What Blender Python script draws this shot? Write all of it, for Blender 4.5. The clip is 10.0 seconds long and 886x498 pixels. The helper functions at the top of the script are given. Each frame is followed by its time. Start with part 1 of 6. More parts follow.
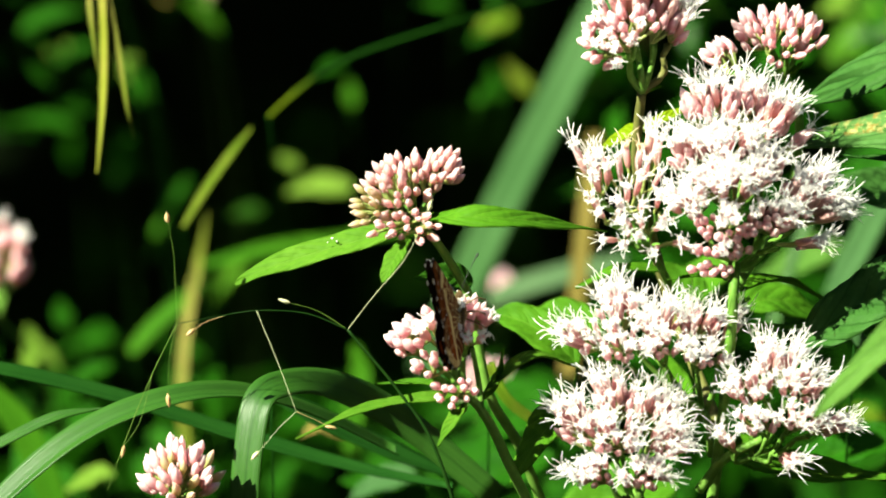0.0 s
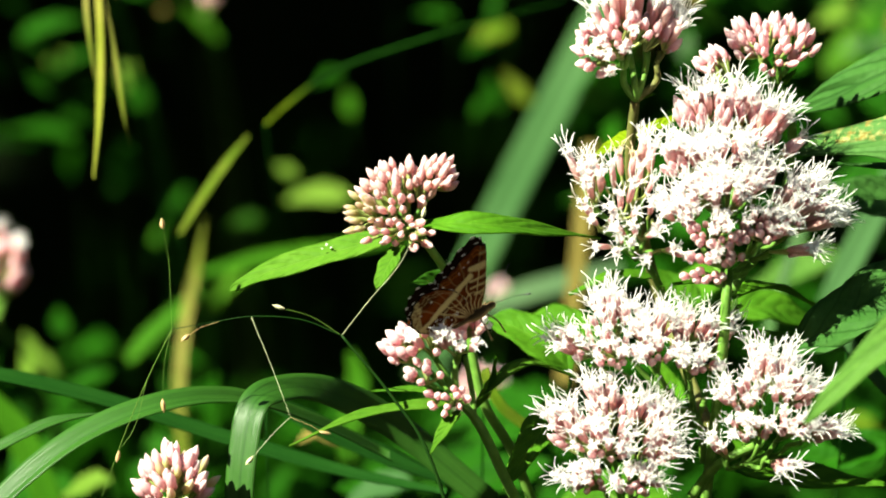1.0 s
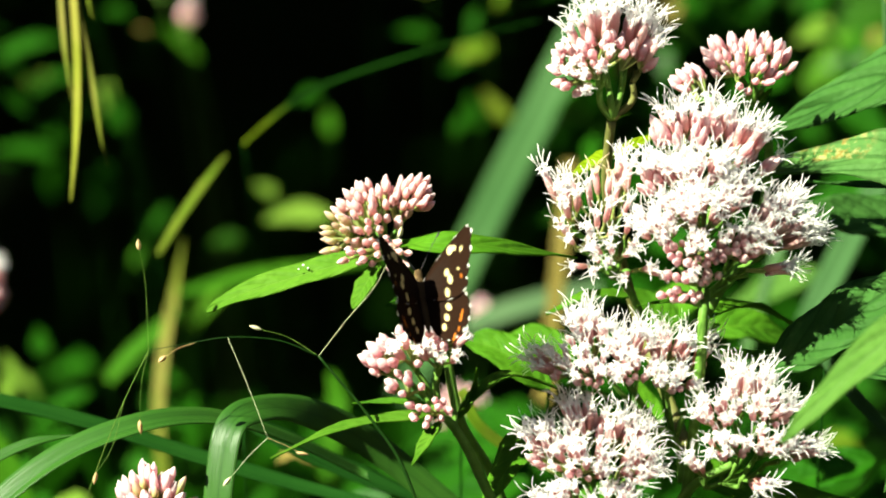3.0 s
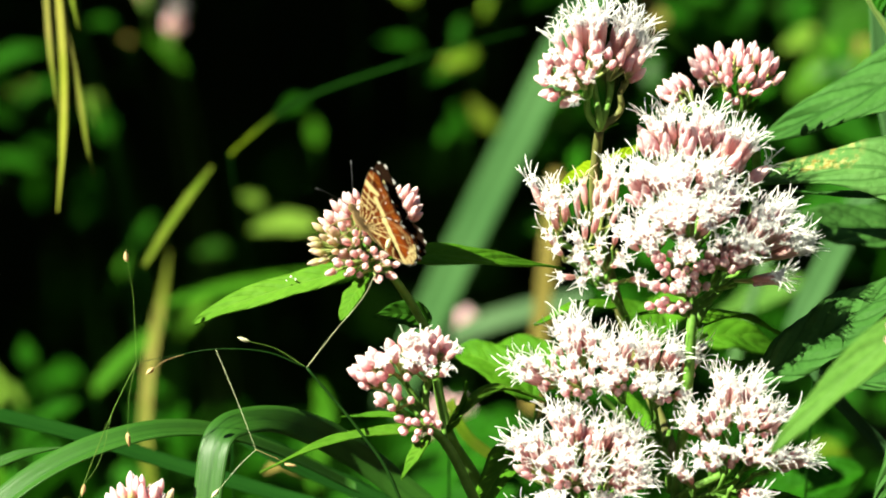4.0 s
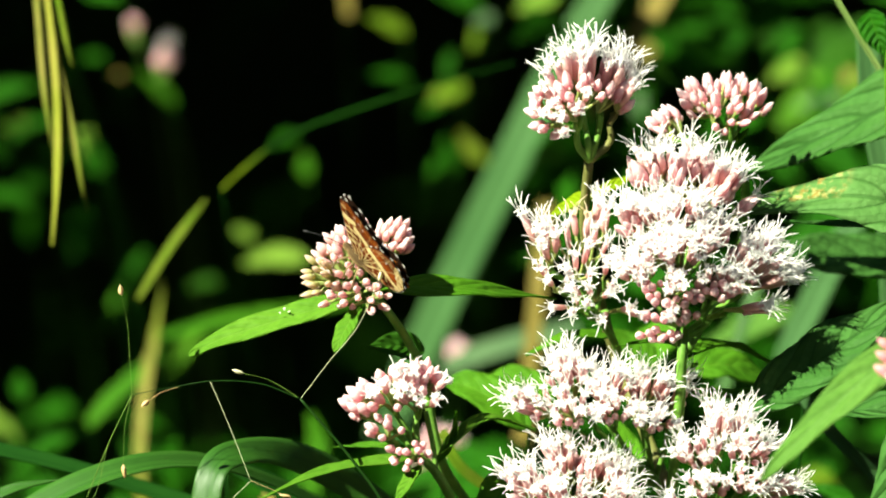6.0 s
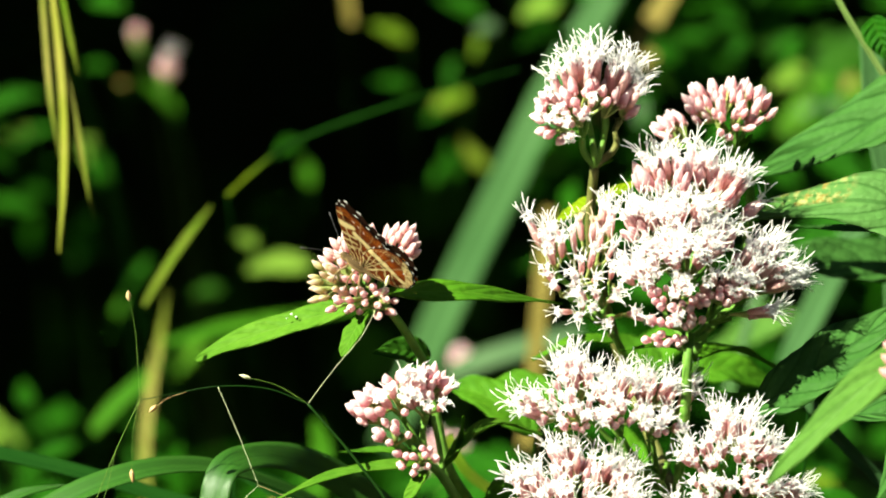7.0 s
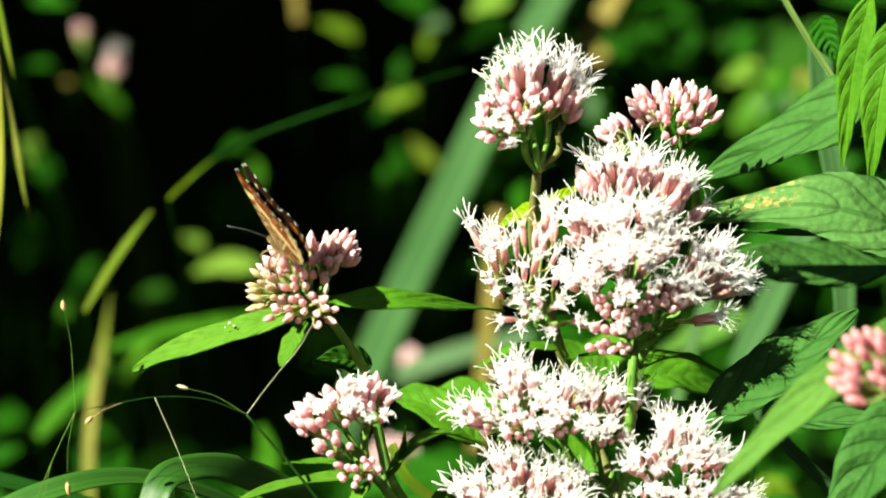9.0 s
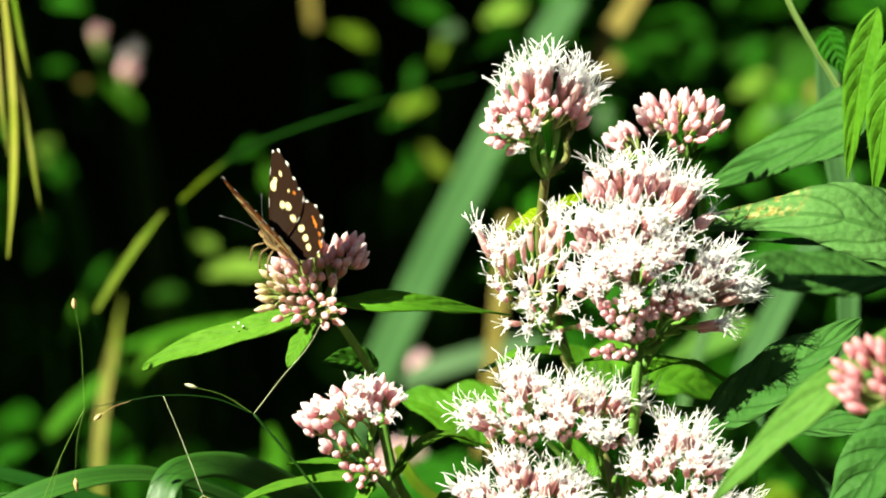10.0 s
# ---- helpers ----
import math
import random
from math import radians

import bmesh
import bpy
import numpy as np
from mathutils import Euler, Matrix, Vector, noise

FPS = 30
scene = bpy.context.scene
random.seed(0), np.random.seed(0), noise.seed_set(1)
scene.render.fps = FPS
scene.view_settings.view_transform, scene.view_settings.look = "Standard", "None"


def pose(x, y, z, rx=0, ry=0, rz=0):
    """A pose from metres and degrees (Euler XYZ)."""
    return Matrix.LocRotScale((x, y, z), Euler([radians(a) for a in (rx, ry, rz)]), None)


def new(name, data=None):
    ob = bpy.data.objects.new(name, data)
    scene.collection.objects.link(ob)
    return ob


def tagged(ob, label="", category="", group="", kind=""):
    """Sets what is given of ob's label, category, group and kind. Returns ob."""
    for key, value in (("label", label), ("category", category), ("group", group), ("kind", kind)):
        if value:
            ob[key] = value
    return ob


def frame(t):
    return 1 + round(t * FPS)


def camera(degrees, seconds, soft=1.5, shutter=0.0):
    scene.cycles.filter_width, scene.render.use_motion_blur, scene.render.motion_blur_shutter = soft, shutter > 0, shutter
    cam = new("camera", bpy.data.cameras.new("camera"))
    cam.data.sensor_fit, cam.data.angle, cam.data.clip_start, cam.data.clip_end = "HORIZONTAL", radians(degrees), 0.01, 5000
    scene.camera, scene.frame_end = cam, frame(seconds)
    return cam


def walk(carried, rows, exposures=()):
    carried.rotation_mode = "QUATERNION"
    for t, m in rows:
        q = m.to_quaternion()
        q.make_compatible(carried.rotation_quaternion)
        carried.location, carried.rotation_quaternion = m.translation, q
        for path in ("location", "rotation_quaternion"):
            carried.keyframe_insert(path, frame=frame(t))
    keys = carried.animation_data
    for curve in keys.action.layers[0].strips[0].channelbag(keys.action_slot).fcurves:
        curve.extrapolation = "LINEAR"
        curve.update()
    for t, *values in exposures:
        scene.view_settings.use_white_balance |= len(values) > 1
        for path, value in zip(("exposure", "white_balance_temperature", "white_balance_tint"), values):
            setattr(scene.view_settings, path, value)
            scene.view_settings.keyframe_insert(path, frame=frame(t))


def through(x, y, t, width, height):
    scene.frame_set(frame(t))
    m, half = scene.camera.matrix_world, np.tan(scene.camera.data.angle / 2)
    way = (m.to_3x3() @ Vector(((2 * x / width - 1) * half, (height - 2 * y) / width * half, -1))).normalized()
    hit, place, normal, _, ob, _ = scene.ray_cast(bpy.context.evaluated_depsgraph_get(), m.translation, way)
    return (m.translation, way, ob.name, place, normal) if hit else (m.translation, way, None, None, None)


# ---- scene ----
MM = 0.001
EYE = 1.0          # height of the lens above the ground
REACH = 1200       # from the lens to the flowers, in mm

cam = camera(7.476, 10.0, soft=1.95)
cam.data.dof.use_dof = True
cam.data.dof.focus_distance = 1.2
cam.data.dof.aperture_fstop = 18.0
walk(cam, [
    (0.0, pose(-0.0012, 0.0090, EYE - 0.0014, 89.590, -0.441, 0.270)),
    (0.5, pose(0.0013, 0.0076, EYE - 0.0023, 89.662, -0.539, 0.328)),
    (1.0, pose(0.0012, 0.0037, EYE - 0.0029, 89.719, -0.548, 0.332)),
    (1.5, pose(0.0023, -0.0004, EYE - 0.0033, 89.804, -0.445, 0.303)),
    (2.0, pose(0.0030, -0.0003, EYE - 0.0035, 89.831, -0.356, 0.302)),
    (2.5, pose(0.0035, 0.0023, EYE - 0.0029, 89.839, -0.334, 0.264)),
    (4.0, pose(0.0024, 0.0056, EYE - 0.0008, 89.883, -0.175, 0.089)),
    (4.5, pose(0.0003, 0.0005, EYE - 0.0010, 89.945, 0.034, -0.001)),
    (5.0, pose(-0.0000, -0.0000, EYE + 0.0000, 90.000, 0.000, -0.000)),
    (5.5, pose(0.0019, -0.0012, EYE - 0.0005, 90.086, 0.120, -0.009)),
    (7.0, pose(-0.0008, -0.0092, EYE - 0.0024, 90.268, 0.326, -0.077)),
    (7.5, pose(-0.0031, -0.0055, EYE - 0.0012, 90.261, 0.430, -0.160)),
    (8.0, pose(-0.0044, 0.0000, EYE - 0.0006, 90.228, 0.405, -0.317)),
    (8.5, pose(-0.0013, 0.0101, EYE + 0.0016, 90.155, 0.546, -0.369)),
    (9.0, pose(0.0052, 0.0120, EYE + 0.0023, 90.101, 0.620, -0.295)),
    (9.5, pose(0.0069, 0.0068, EYE + 0.0015, 90.133, 0.730, -0.200)),
    (10.0, pose(0.0070, 0.0000, EYE + 0.0007, 90.209, -0.198, -0.143)),
])

# ---------------------------------------------------------------- light
LIGHT = Vector((0.58, 0.50, -0.50)).normalized()   # the way the sunlight travels
scene.view_settings.exposure = 1.8
world = bpy.data.worlds.new("sky")
scene.world = world
world.use_nodes = True
sky = world.node_tree.nodes.new("ShaderNodeTexSky")
sky.sky_type = "NISHITA"
sky.sun_disc = False
sky.sun_elevation = math.asin(-LIGHT.z)
sky.sun_rotation = math.atan2(-LIGHT.x, -LIGHT.y)
world.node_tree.links.new(sky.outputs[0], world.node_tree.nodes["Background"].inputs[0])
world.node_tree.nodes["Background"].inputs[1].default_value = 0.03
sun_data = bpy.data.lights.new("sun", "SUN")
sun_data.energy = 5.0
sun_data.angle = radians(0.53)
sun_data.color = (0.96, 0.98, 0.74)
sun = new("sun", sun_data)
sun.rotation_mode = "QUATERNION"
sun.rotation_quaternion = LIGHT.to_track_quat("-Z", "Y")
sun.location = (-3, -2, 4)


# ---------------------------------------------------------------- places
def spot(u, v, w=0.0):
    """A place u mm right and v mm above the line of sight, w mm behind the flowers."""
    k = (REACH + w) / REACH * MM
    return Vector((u * k, (REACH + w) * MM, EYE + v * k))


def curve_through(points, n):
    """n + 1 points along a smooth curve through the given ones."""
    p = [Vector(q) for q in points]
    if len(p) == 2:
        return [p[0].lerp(p[1], i / n) for i in range(n + 1)]
    p = [p[0] * 2 - p[1]] + p + [p[-1] * 2 - p[-2]]
    knots = [0.0]
    for a, b in zip(p, p[1:]):
        knots.append(knots[-1] + max((b - a).length, 1e-9) ** 0.5)
    spans = len(p) - 3
    out = []
    for i in range(n + 1):
        s = min(i / n * spans, spans - 1e-6)
        k = int(s)
        q, t = p[k:k + 4], knots[k:k + 4]
        x = t[1] + (s - k) * (t[2] - t[1])

        def between(a, b, ta, tb):
            return a * ((tb - x) / (tb - ta)) + b * ((x - ta) / (tb - ta))

        a1, a2, a3 = (between(q[h], q[h + 1], t[h], t[h + 1]) for h in range(3))
        b1, b2 = between(a1, a2, t[0], t[2]), between(a2, a3, t[1], t[3])
        out.append(between(b1, b2, t[1], t[2]))
    return out


class Shape:
    """Gathers faces, with their material slots and coordinates on the surface, for one mesh."""

    def __init__(self):
        self.v, self.f, self.m, self.uv = [], [], [], []

    def add(self, verts, faces, uvs, slot=0):
        base = len(self.v)
        self.v.extend(verts)
        self.uv.extend(uvs)
        self.f.extend([tuple(i + base for i in f) for f in faces])
        self.m.extend([slot] * len(faces))

    def tube(self, pts, radii, sides=6, slot=0, caps=True):
        n = len(pts)
        if not isinstance(radii, (list, tuple)):
            radii = [radii] * n
        verts, uvs, faces = [], [], []
        ref = None
        for i, p in enumerate(pts):
            tan = (pts[min(i + 1, n - 1)] - pts[max(i - 1, 0)]).normalized()
            if ref is None:
                ref = tan.orthogonal().normalized()
            ref = (ref - tan * ref.dot(tan)).normalized()
            other = tan.cross(ref)
            for k in range(sides):
                a = 2 * math.pi * k / sides
                verts.append(p + (ref * math.cos(a) + other * math.sin(a)) * radii[i])
                uvs.append((k / sides, i / (n - 1)))
        for i in range(n - 1):
            for k in range(sides):
                j = (k + 1) % sides
                faces.append((i * sides + k, i * sides + j, (i + 1) * sides + j, (i + 1) * sides + k))
        if caps:
            faces.append(tuple(range(sides))[::-1])
            faces.append(tuple((n - 1) * sides + k for k in range(sides)))
        self.add(verts, faces, uvs, slot)

    def mesh(self, name, materials, origin=None, smooth=True):
        o = Vector(origin) if origin is not None else Vector()
        me = bpy.data.meshes.new(name)
        me.from_pydata([tuple(Vector(q) - o) for q in self.v], [], self.f)
        for mat in materials:
            me.materials.append(mat)
        me.polygons.foreach_set("material_index", self.m)
        if smooth:
            me.polygons.foreach_set("use_smooth", [True] * len(self.f))
        layer = me.uv_layers.new(name="UVMap")
        index = np.zeros(len(me.loops), dtype=np.int32)
        me.loops.foreach_get("vertex_index", index)
        layer.data.foreach_set("uv", np.array(self.uv, dtype=np.float32)[index].ravel())
        me.update()
        return me


PLACED = {}


def thing(name, at, label, category, group="", kind=""):
    ob = new(name)
    ob.empty_display_size = 0.005
    ob.location = at
    PLACED[ob.name] = Matrix.Translation(at)
    return tagged(ob, label, category, group, kind)


def whole(name, shape, materials, at, label, category, group="", kind=""):
    ob = new(name, shape.mesh(name, materials, at))
    ob.location = at
    PLACED[ob.name] = Matrix.Translation(at)
    return tagged(ob, label, category, group, kind)


def part(name, data, parent, m=None, label=""):
    m = Matrix() if m is None else m
    ob = new(name, data)
    ob.parent = parent
    ob.matrix_basis = PLACED[parent.name].inverted() @ m
    PLACED[ob.name] = m
    return tagged(ob, label)


def shaped(name, shape, materials, parent, at, label=""):
    return part(name, shape.mesh(name, materials, at), parent, Matrix.Translation(at), label)


# ---------------------------------------------------------------- materials
class Nodes:
    """A short way to write node materials."""

    def __init__(self, name):
        self.mat = bpy.data.materials.new(name)
        self.mat.use_nodes = True
        self.tree = self.mat.node_tree
        self.shader = self.tree.nodes["Principled BSDF"]
        self.out = self.tree.nodes["Material Output"]

    def node(self, kind, **values):
        n = self.tree.nodes.new(kind)
        for key, value in values.items():
            if key == "operation":
                n.operation = value
            elif key == "blend":
                n.blend_type = value
        return n

    def put(self, socket, value):
        if isinstance(value, bpy.types.NodeSocket):
            self.tree.links.new(value, socket)
        elif isinstance(value, (tuple, list)):
            socket.default_value = (*value, 1.0) if len(value) == 3 and socket.type == "RGBA" else value
        else:
            socket.default_value = value

    def math(self, op, a, b=0.0, c=0.0):
        n = self.node("ShaderNodeMath", operation=op)
        for s, value in zip(n.inputs, (a, b, c)):
            self.put(s, value)
        return n.outputs[0]

    def mix(self, t, a, b, blend="MIX"):
        n = self.node("ShaderNodeMixRGB", blend=blend)
        for s, value in zip(n.inputs, (t, a, b)):
            self.put(s, value)
        return n.outputs[0]

    def noise(self, scale, detail=3.0, where=None):
        n = self.node("ShaderNodeTexNoise")
        n.inputs["Scale"].default_value = scale
        n.inputs["Detail"].default_value = detail
        if where is not None:
            self.put(n.inputs["Vector"], where)
        return n.outputs["Fac"]

    def ramp(self, value, low, high):
        n = self.node("ShaderNodeMapRange")
        n.clamp = True
        self.put(n.inputs[0], value)
        n.inputs[1].default_value, n.inputs[2].default_value = low, high
        return n.outputs[0]

    def place(self):
        return self.node("ShaderNodeNewGeometry").outputs["Position"]

    def uv(self):
        n = self.node("ShaderNodeSeparateXYZ")
        self.put(n.inputs[0], self.node("ShaderNodeUVMap").outputs[0])
        return n.outputs[0], n.outputs[1]

    def chance(self):
        return self.node("ShaderNodeObjectInfo").outputs["Random"]

    def bump(self, height, strength, distance):
        n = self.node("ShaderNodeBump")
        n.inputs["Strength"].default_value = strength
        n.inputs["Distance"].default_value = distance
        self.put(n.inputs["Height"], height)
        self.put(self.shader.inputs["Normal"], n.outputs[0])
        return n.outputs[0]

    def done(self, colour, rough, gloss=0.5, glow_through=0.0, through_colour=None):
        self.put(self.shader.inputs["Base Color"], colour)
        self.put(self.shader.inputs["Roughness"], rough)
        self.put(self.shader.inputs["Specular IOR Level"], gloss)
        if glow_through:
            t = self.node("ShaderNodeBsdfTranslucent")
            self.put(t.inputs[0], through_colour if through_colour is not None else colour)
            m = self.node("ShaderNodeMixShader")
            m.inputs[0].default_value = glow_through
            self.tree.links.new(self.shader.outputs[0], m.inputs[1])
            self.tree.links.new(t.outputs[0], m.inputs[2])
            self.tree.links.new(m.outputs[0], self.out.inputs[0])
        return self.mat


def leaf_material(name, dark, light, vein, veins=9.0, through=0.3, gloss=0.06, rough=0.6, spots=0.0, quilt=1.0):
    """Leaf with a pale midrib, side veins and blotches. UV: u across (0.5 is the midrib), v from base to tip."""
    k = Nodes(name)
    u, v = k.uv()
    x = k.math("ABSOLUTE", k.math("SUBTRACT", k.math("MULTIPLY", u, 2.0), 1.0))
    where = k.place()
    big = k.noise(90.0, 3.0, where)
    fine = k.noise(900.0, 4.0, where)
    tone = k.math("ADD", k.math("MULTIPLY", k.ramp(big, 0.3, 0.7), 0.55), k.math("MULTIPLY", k.ramp(fine, 0.25, 0.75), 0.3))
    tone = k.math("ADD", tone, k.math("MULTIPLY", k.chance(), 0.25))
    colour = k.mix(tone, dark, light)
    bent = k.math("MULTIPLY_ADD", big, 0.9, k.math("MULTIPLY", v, veins))
    wave = k.math("FRACT", k.math("SUBTRACT", bent, k.math("MULTIPLY", k.math("POWER", x, 1.3), 1.5)))
    ridge = k.math("SUBTRACT", 1.0, k.ramp(k.math("ABSOLUTE", k.math("SUBTRACT", wave, 0.5)), 0.0, 0.11))
    rib = k.math("SUBTRACT", 1.0, k.ramp(x, 0.03, 0.09))
    line = k.math("MAXIMUM", k.math("MULTIPLY", ridge, 0.5 * max(1.0, quilt)), rib)
    colour = k.mix(k.math("MULTIPLY", line, 0.34 * quilt), colour, vein)
    if spots:
        mined = k.math("MULTIPLY", k.ramp(k.noise(700.0, 5.0, where), 0.45, 0.6), k.ramp(k.math("ABSOLUTE", k.math("SUBTRACT", v, spots)), 0.11, 0.05))
        dead = k.mix(k.ramp(k.noise(1300.0, 2.0, where), 0.42, 0.58), (0.3, 0.2, 0.05), (0.42, 0.42, 0.16))
        colour = k.mix(k.math("MULTIPLY", k.math("MULTIPLY", mined, 0.8), k.ramp(u, 0.42, 0.55)), colour, dead)
    cells = k.node("ShaderNodeTexVoronoi")
    cells.inputs["Scale"].default_value = 650.0
    k.put(cells.inputs["Vector"], where)
    puff = k.math("MULTIPLY", k.math("ABSOLUTE", k.math("SUBTRACT", wave, 0.5)), 1.4 * quilt)
    k.bump(k.math("ADD", k.math("ADD", k.math("MULTIPLY", line, -0.5), puff), k.math("ADD", k.math("MULTIPLY", fine, 0.3), k.math("MULTIPLY", cells.outputs["Distance"], -0.5))), 0.5, 0.0007 if quilt < 1 else 0.0011)
    return k.done(colour, rough, gloss, through, k.mix(0.5, colour, light))


def blade_material(name, dark, light, through=0.25, rough=0.55, stripes=16.0, dry=None, gloss=0.04, fading=None):
    """Grass: stripes along the blade, blotches, perhaps dry patches; perhaps a painted sunlit foot: its height and
    colour.
    """
    k = Nodes(name)
    u, v = k.uv()
    where = k.place()
    stripe = k.math("MULTIPLY_ADD", k.math("SINE", k.math("MULTIPLY", u, stripes * 6.283)), 0.5, 0.5)
    big = k.ramp(k.noise(60.0, 3.0, where), 0.3, 0.7)
    along = k.node("ShaderNodeCombineXYZ")
    k.put(along.inputs[0], k.math("MULTIPLY", u, 24.0))
    k.put(along.inputs[1], k.math("MULTIPLY", v, 2.5))
    streak = k.ramp(k.noise(1.0, 4.0, along.outputs[0]), 0.32, 0.68)
    tone = k.math("ADD", k.math("MULTIPLY", stripe, 0.1), k.math("ADD", k.math("MULTIPLY", big, 0.35), k.math("MULTIPLY", k.noise(700.0, 3.0, where), 0.2)))
    tone = k.math("ADD", tone, k.math("MULTIPLY", streak, 0.3))
    colour = k.mix(tone, dark, light)
    keel = k.math("SUBTRACT", 1.0, k.ramp(k.math("ABSOLUTE", k.math("SUBTRACT", u, 0.5)), 0.015, 0.05))
    colour = k.mix(k.math("MULTIPLY", keel, 0.55), colour, dark)
    if dry:
        colour = k.mix(k.ramp(k.noise(45.0, 4.0, where), 0.45, 0.62), colour, dry)
    # brighter colour up from the foot, standing for a sunlit length
    if fading:
        edge = k.math("ADD", v, k.math("MULTIPLY", k.math("SUBTRACT", k.noise(160.0, 3.0, where), 0.5), 0.12))
        colour = k.mix(k.math("SUBTRACT", 1.0, k.ramp(edge, fading[0] - 0.05, fading[0] + 0.07)), colour, fading[1])
    k.bump(k.math("ADD", stripe, k.math("MULTIPLY", streak, 1.2)), 0.3, 0.0002)
    return k.done(colour, rough, gloss, through)


def plain_material(name, dark, light, scale, rough=0.6, through=0.0, bump=0.2, gloss=0.25, relief=0.00002):
    k = Nodes(name)
    where = k.place()
    n = k.ramp(k.noise(scale, 4.0, where), 0.3, 0.7)
    colour = k.mix(k.math("MULTIPLY_ADD", k.chance(), 0.3, k.math("MULTIPLY", n, 0.7)), dark, light)
    k.bump(k.noise(scale * 6, 3.0, where), bump, relief)
    return k.done(colour, rough, gloss, through)


def bract_material(name, foot, body, tip, spread):
    """Bud scales: greenish at the foot, rosy in the middle, paler at the tip. UV: v from foot to tip."""
    k = Nodes(name)
    u, v = k.uv()
    chance = k.chance()
    where = k.place()
    low = k.mix(k.ramp(v, 0.02, 0.3), foot, body)
    colour = k.mix(k.ramp(v, 0.34, 0.8), low, tip)
    colour = k.mix(k.math("MULTIPLY", chance, spread), colour, (0.6, 0.22, 0.28))
    streak = k.math("MULTIPLY_ADD", k.math("SINE", k.math("MULTIPLY", u, 62.8)), 0.5, 0.5)
    colour = k.mix(k.math("MULTIPLY", streak, 0.12), colour, (0.6, 0.2, 0.2))
    colour = k.mix(k.math("MULTIPLY", k.noise(1500.0, 2.0, where), 0.2), colour, tip)
    k.bump(streak, 0.35, 0.00008)
    return k.done(colour, 0.5, 0.25, 0.4, k.mix(0.35, colour, (0.95, 0.4, 0.48)))


LEAF = leaf_material("hemp leaf", (0.0279, 0.11, 0.00468), (0.0837, 0.235, 0.01092), (0.1256, 0.28, 0.0234), veins=6.0, quilt=0.7)
LEAF_PALE = leaf_material("young hemp leaf", (0.0465, 0.15, 0.0078), (0.1116, 0.25, 0.02028), (0.1581, 0.3, 0.0429), veins=8.0, through=0.3, quilt=0.7)
LEAF_NEAR = leaf_material("pale hemp leaf", (0.042, 0.118, 0.014), (0.105, 0.232, 0.04), (0.15, 0.29, 0.08), veins=6.0, quilt=1.1)
LEAF_BROAD = leaf_material("broad hemp leaf", (0.02, 0.08, 0.012), (0.057, 0.16, 0.032), (0.015, 0.06, 0.009), veins=5.5, quilt=1.8)
LEAF_MINED = leaf_material("mined hemp leaf", (0.04, 0.125, 0.022), (0.1, 0.225, 0.058), (0.024, 0.085, 0.013), veins=5.5, spots=0.8, quilt=1.8)
LEAF_YELLOW = leaf_material("yellowing leaf", (0.166, 0.2829, 0.004603), (0.2764, 0.3962, 0.009227), (0.2764, 0.3536, 0.02304), through=0.4)
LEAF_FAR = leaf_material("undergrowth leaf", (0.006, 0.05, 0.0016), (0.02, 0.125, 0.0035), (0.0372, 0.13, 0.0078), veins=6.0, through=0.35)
LEAF_LIME = leaf_material("lime green leaf", (0.1116, 0.23, 0.0195), (0.2046, 0.35, 0.0468), (0.2232, 0.37, 0.0546), veins=6.0, through=0.35)
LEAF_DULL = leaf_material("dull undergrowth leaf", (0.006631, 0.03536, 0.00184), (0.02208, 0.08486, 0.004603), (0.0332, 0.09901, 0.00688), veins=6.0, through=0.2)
# dark copy of the grass, with shade put into the colour
GRASS_SHADED = blade_material("dark grass blade", (0.00744, 0.05, 0.00624), (0.02046, 0.09, 0.01092))
# dark for shade, with a sunlit yellow foot painted on
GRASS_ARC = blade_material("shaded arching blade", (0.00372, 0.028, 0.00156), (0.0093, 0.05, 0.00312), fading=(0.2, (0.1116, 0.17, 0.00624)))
GRASS = blade_material("grass blade", (0.012, 0.06, 0.006), (0.05, 0.155, 0.018), rough=0.38, gloss=0.4)
GRASS_BLUE = blade_material("bluish reed blade", (0.029, 0.085, 0.026), (0.066, 0.152, 0.05), stripes=3.0)
LEAF_GRASSY = blade_material("broad shaded grass", (0.0186, 0.09, 0.00312), (0.0465, 0.155, 0.00624))
GRASS_GREY = blade_material("greyish reed blade", (0.05, 0.105, 0.045), (0.1, 0.17, 0.08))
GRASS_FAR = blade_material("dim grass blade", (0.01198, 0.0572, 0.004368), (0.03422, 0.1144, 0.006552))
GRASS_LIME = blade_material("yellow green blade", (0.05775, 0.1248, 0.004914), (0.1224, 0.2028, 0.01229), dry=(0.1412, 0.1716, 0.02048))
GRASS_DRY = blade_material("dry straw blade", (0.0744, 0.11, 0.00936), (0.1767, 0.2, 0.0273), through=0.2, dry=(0.2046, 0.19, 0.0468))
GRASS_STRAW = blade_material("straw-coloured blade", (0.1302, 0.16, 0.01404), (0.2976, 0.31, 0.0429), through=0.2, dry=(0.279, 0.25, 0.0546))
GRASS_STALK = blade_material("pale green stalk", (0.1209, 0.2, 0.0468), (0.2046, 0.3, 0.0936))
OCHRE = blade_material("ochre dead stalk", (0.11, 0.09, 0.018), (0.21, 0.165, 0.045), through=0.1)
STEM = plain_material("green flower stem", (0.08, 0.2, 0.025), (0.17, 0.33, 0.055), 500.0, 0.5, 0.15, 0.2, 0.15)
# darker copy of STEM; the darkness imitates shade on far stems
STEM_SHADED = plain_material("dark green flower stem", (0.045, 0.12, 0.018), (0.09, 0.19, 0.035), 500.0, 0.5, 0.15)
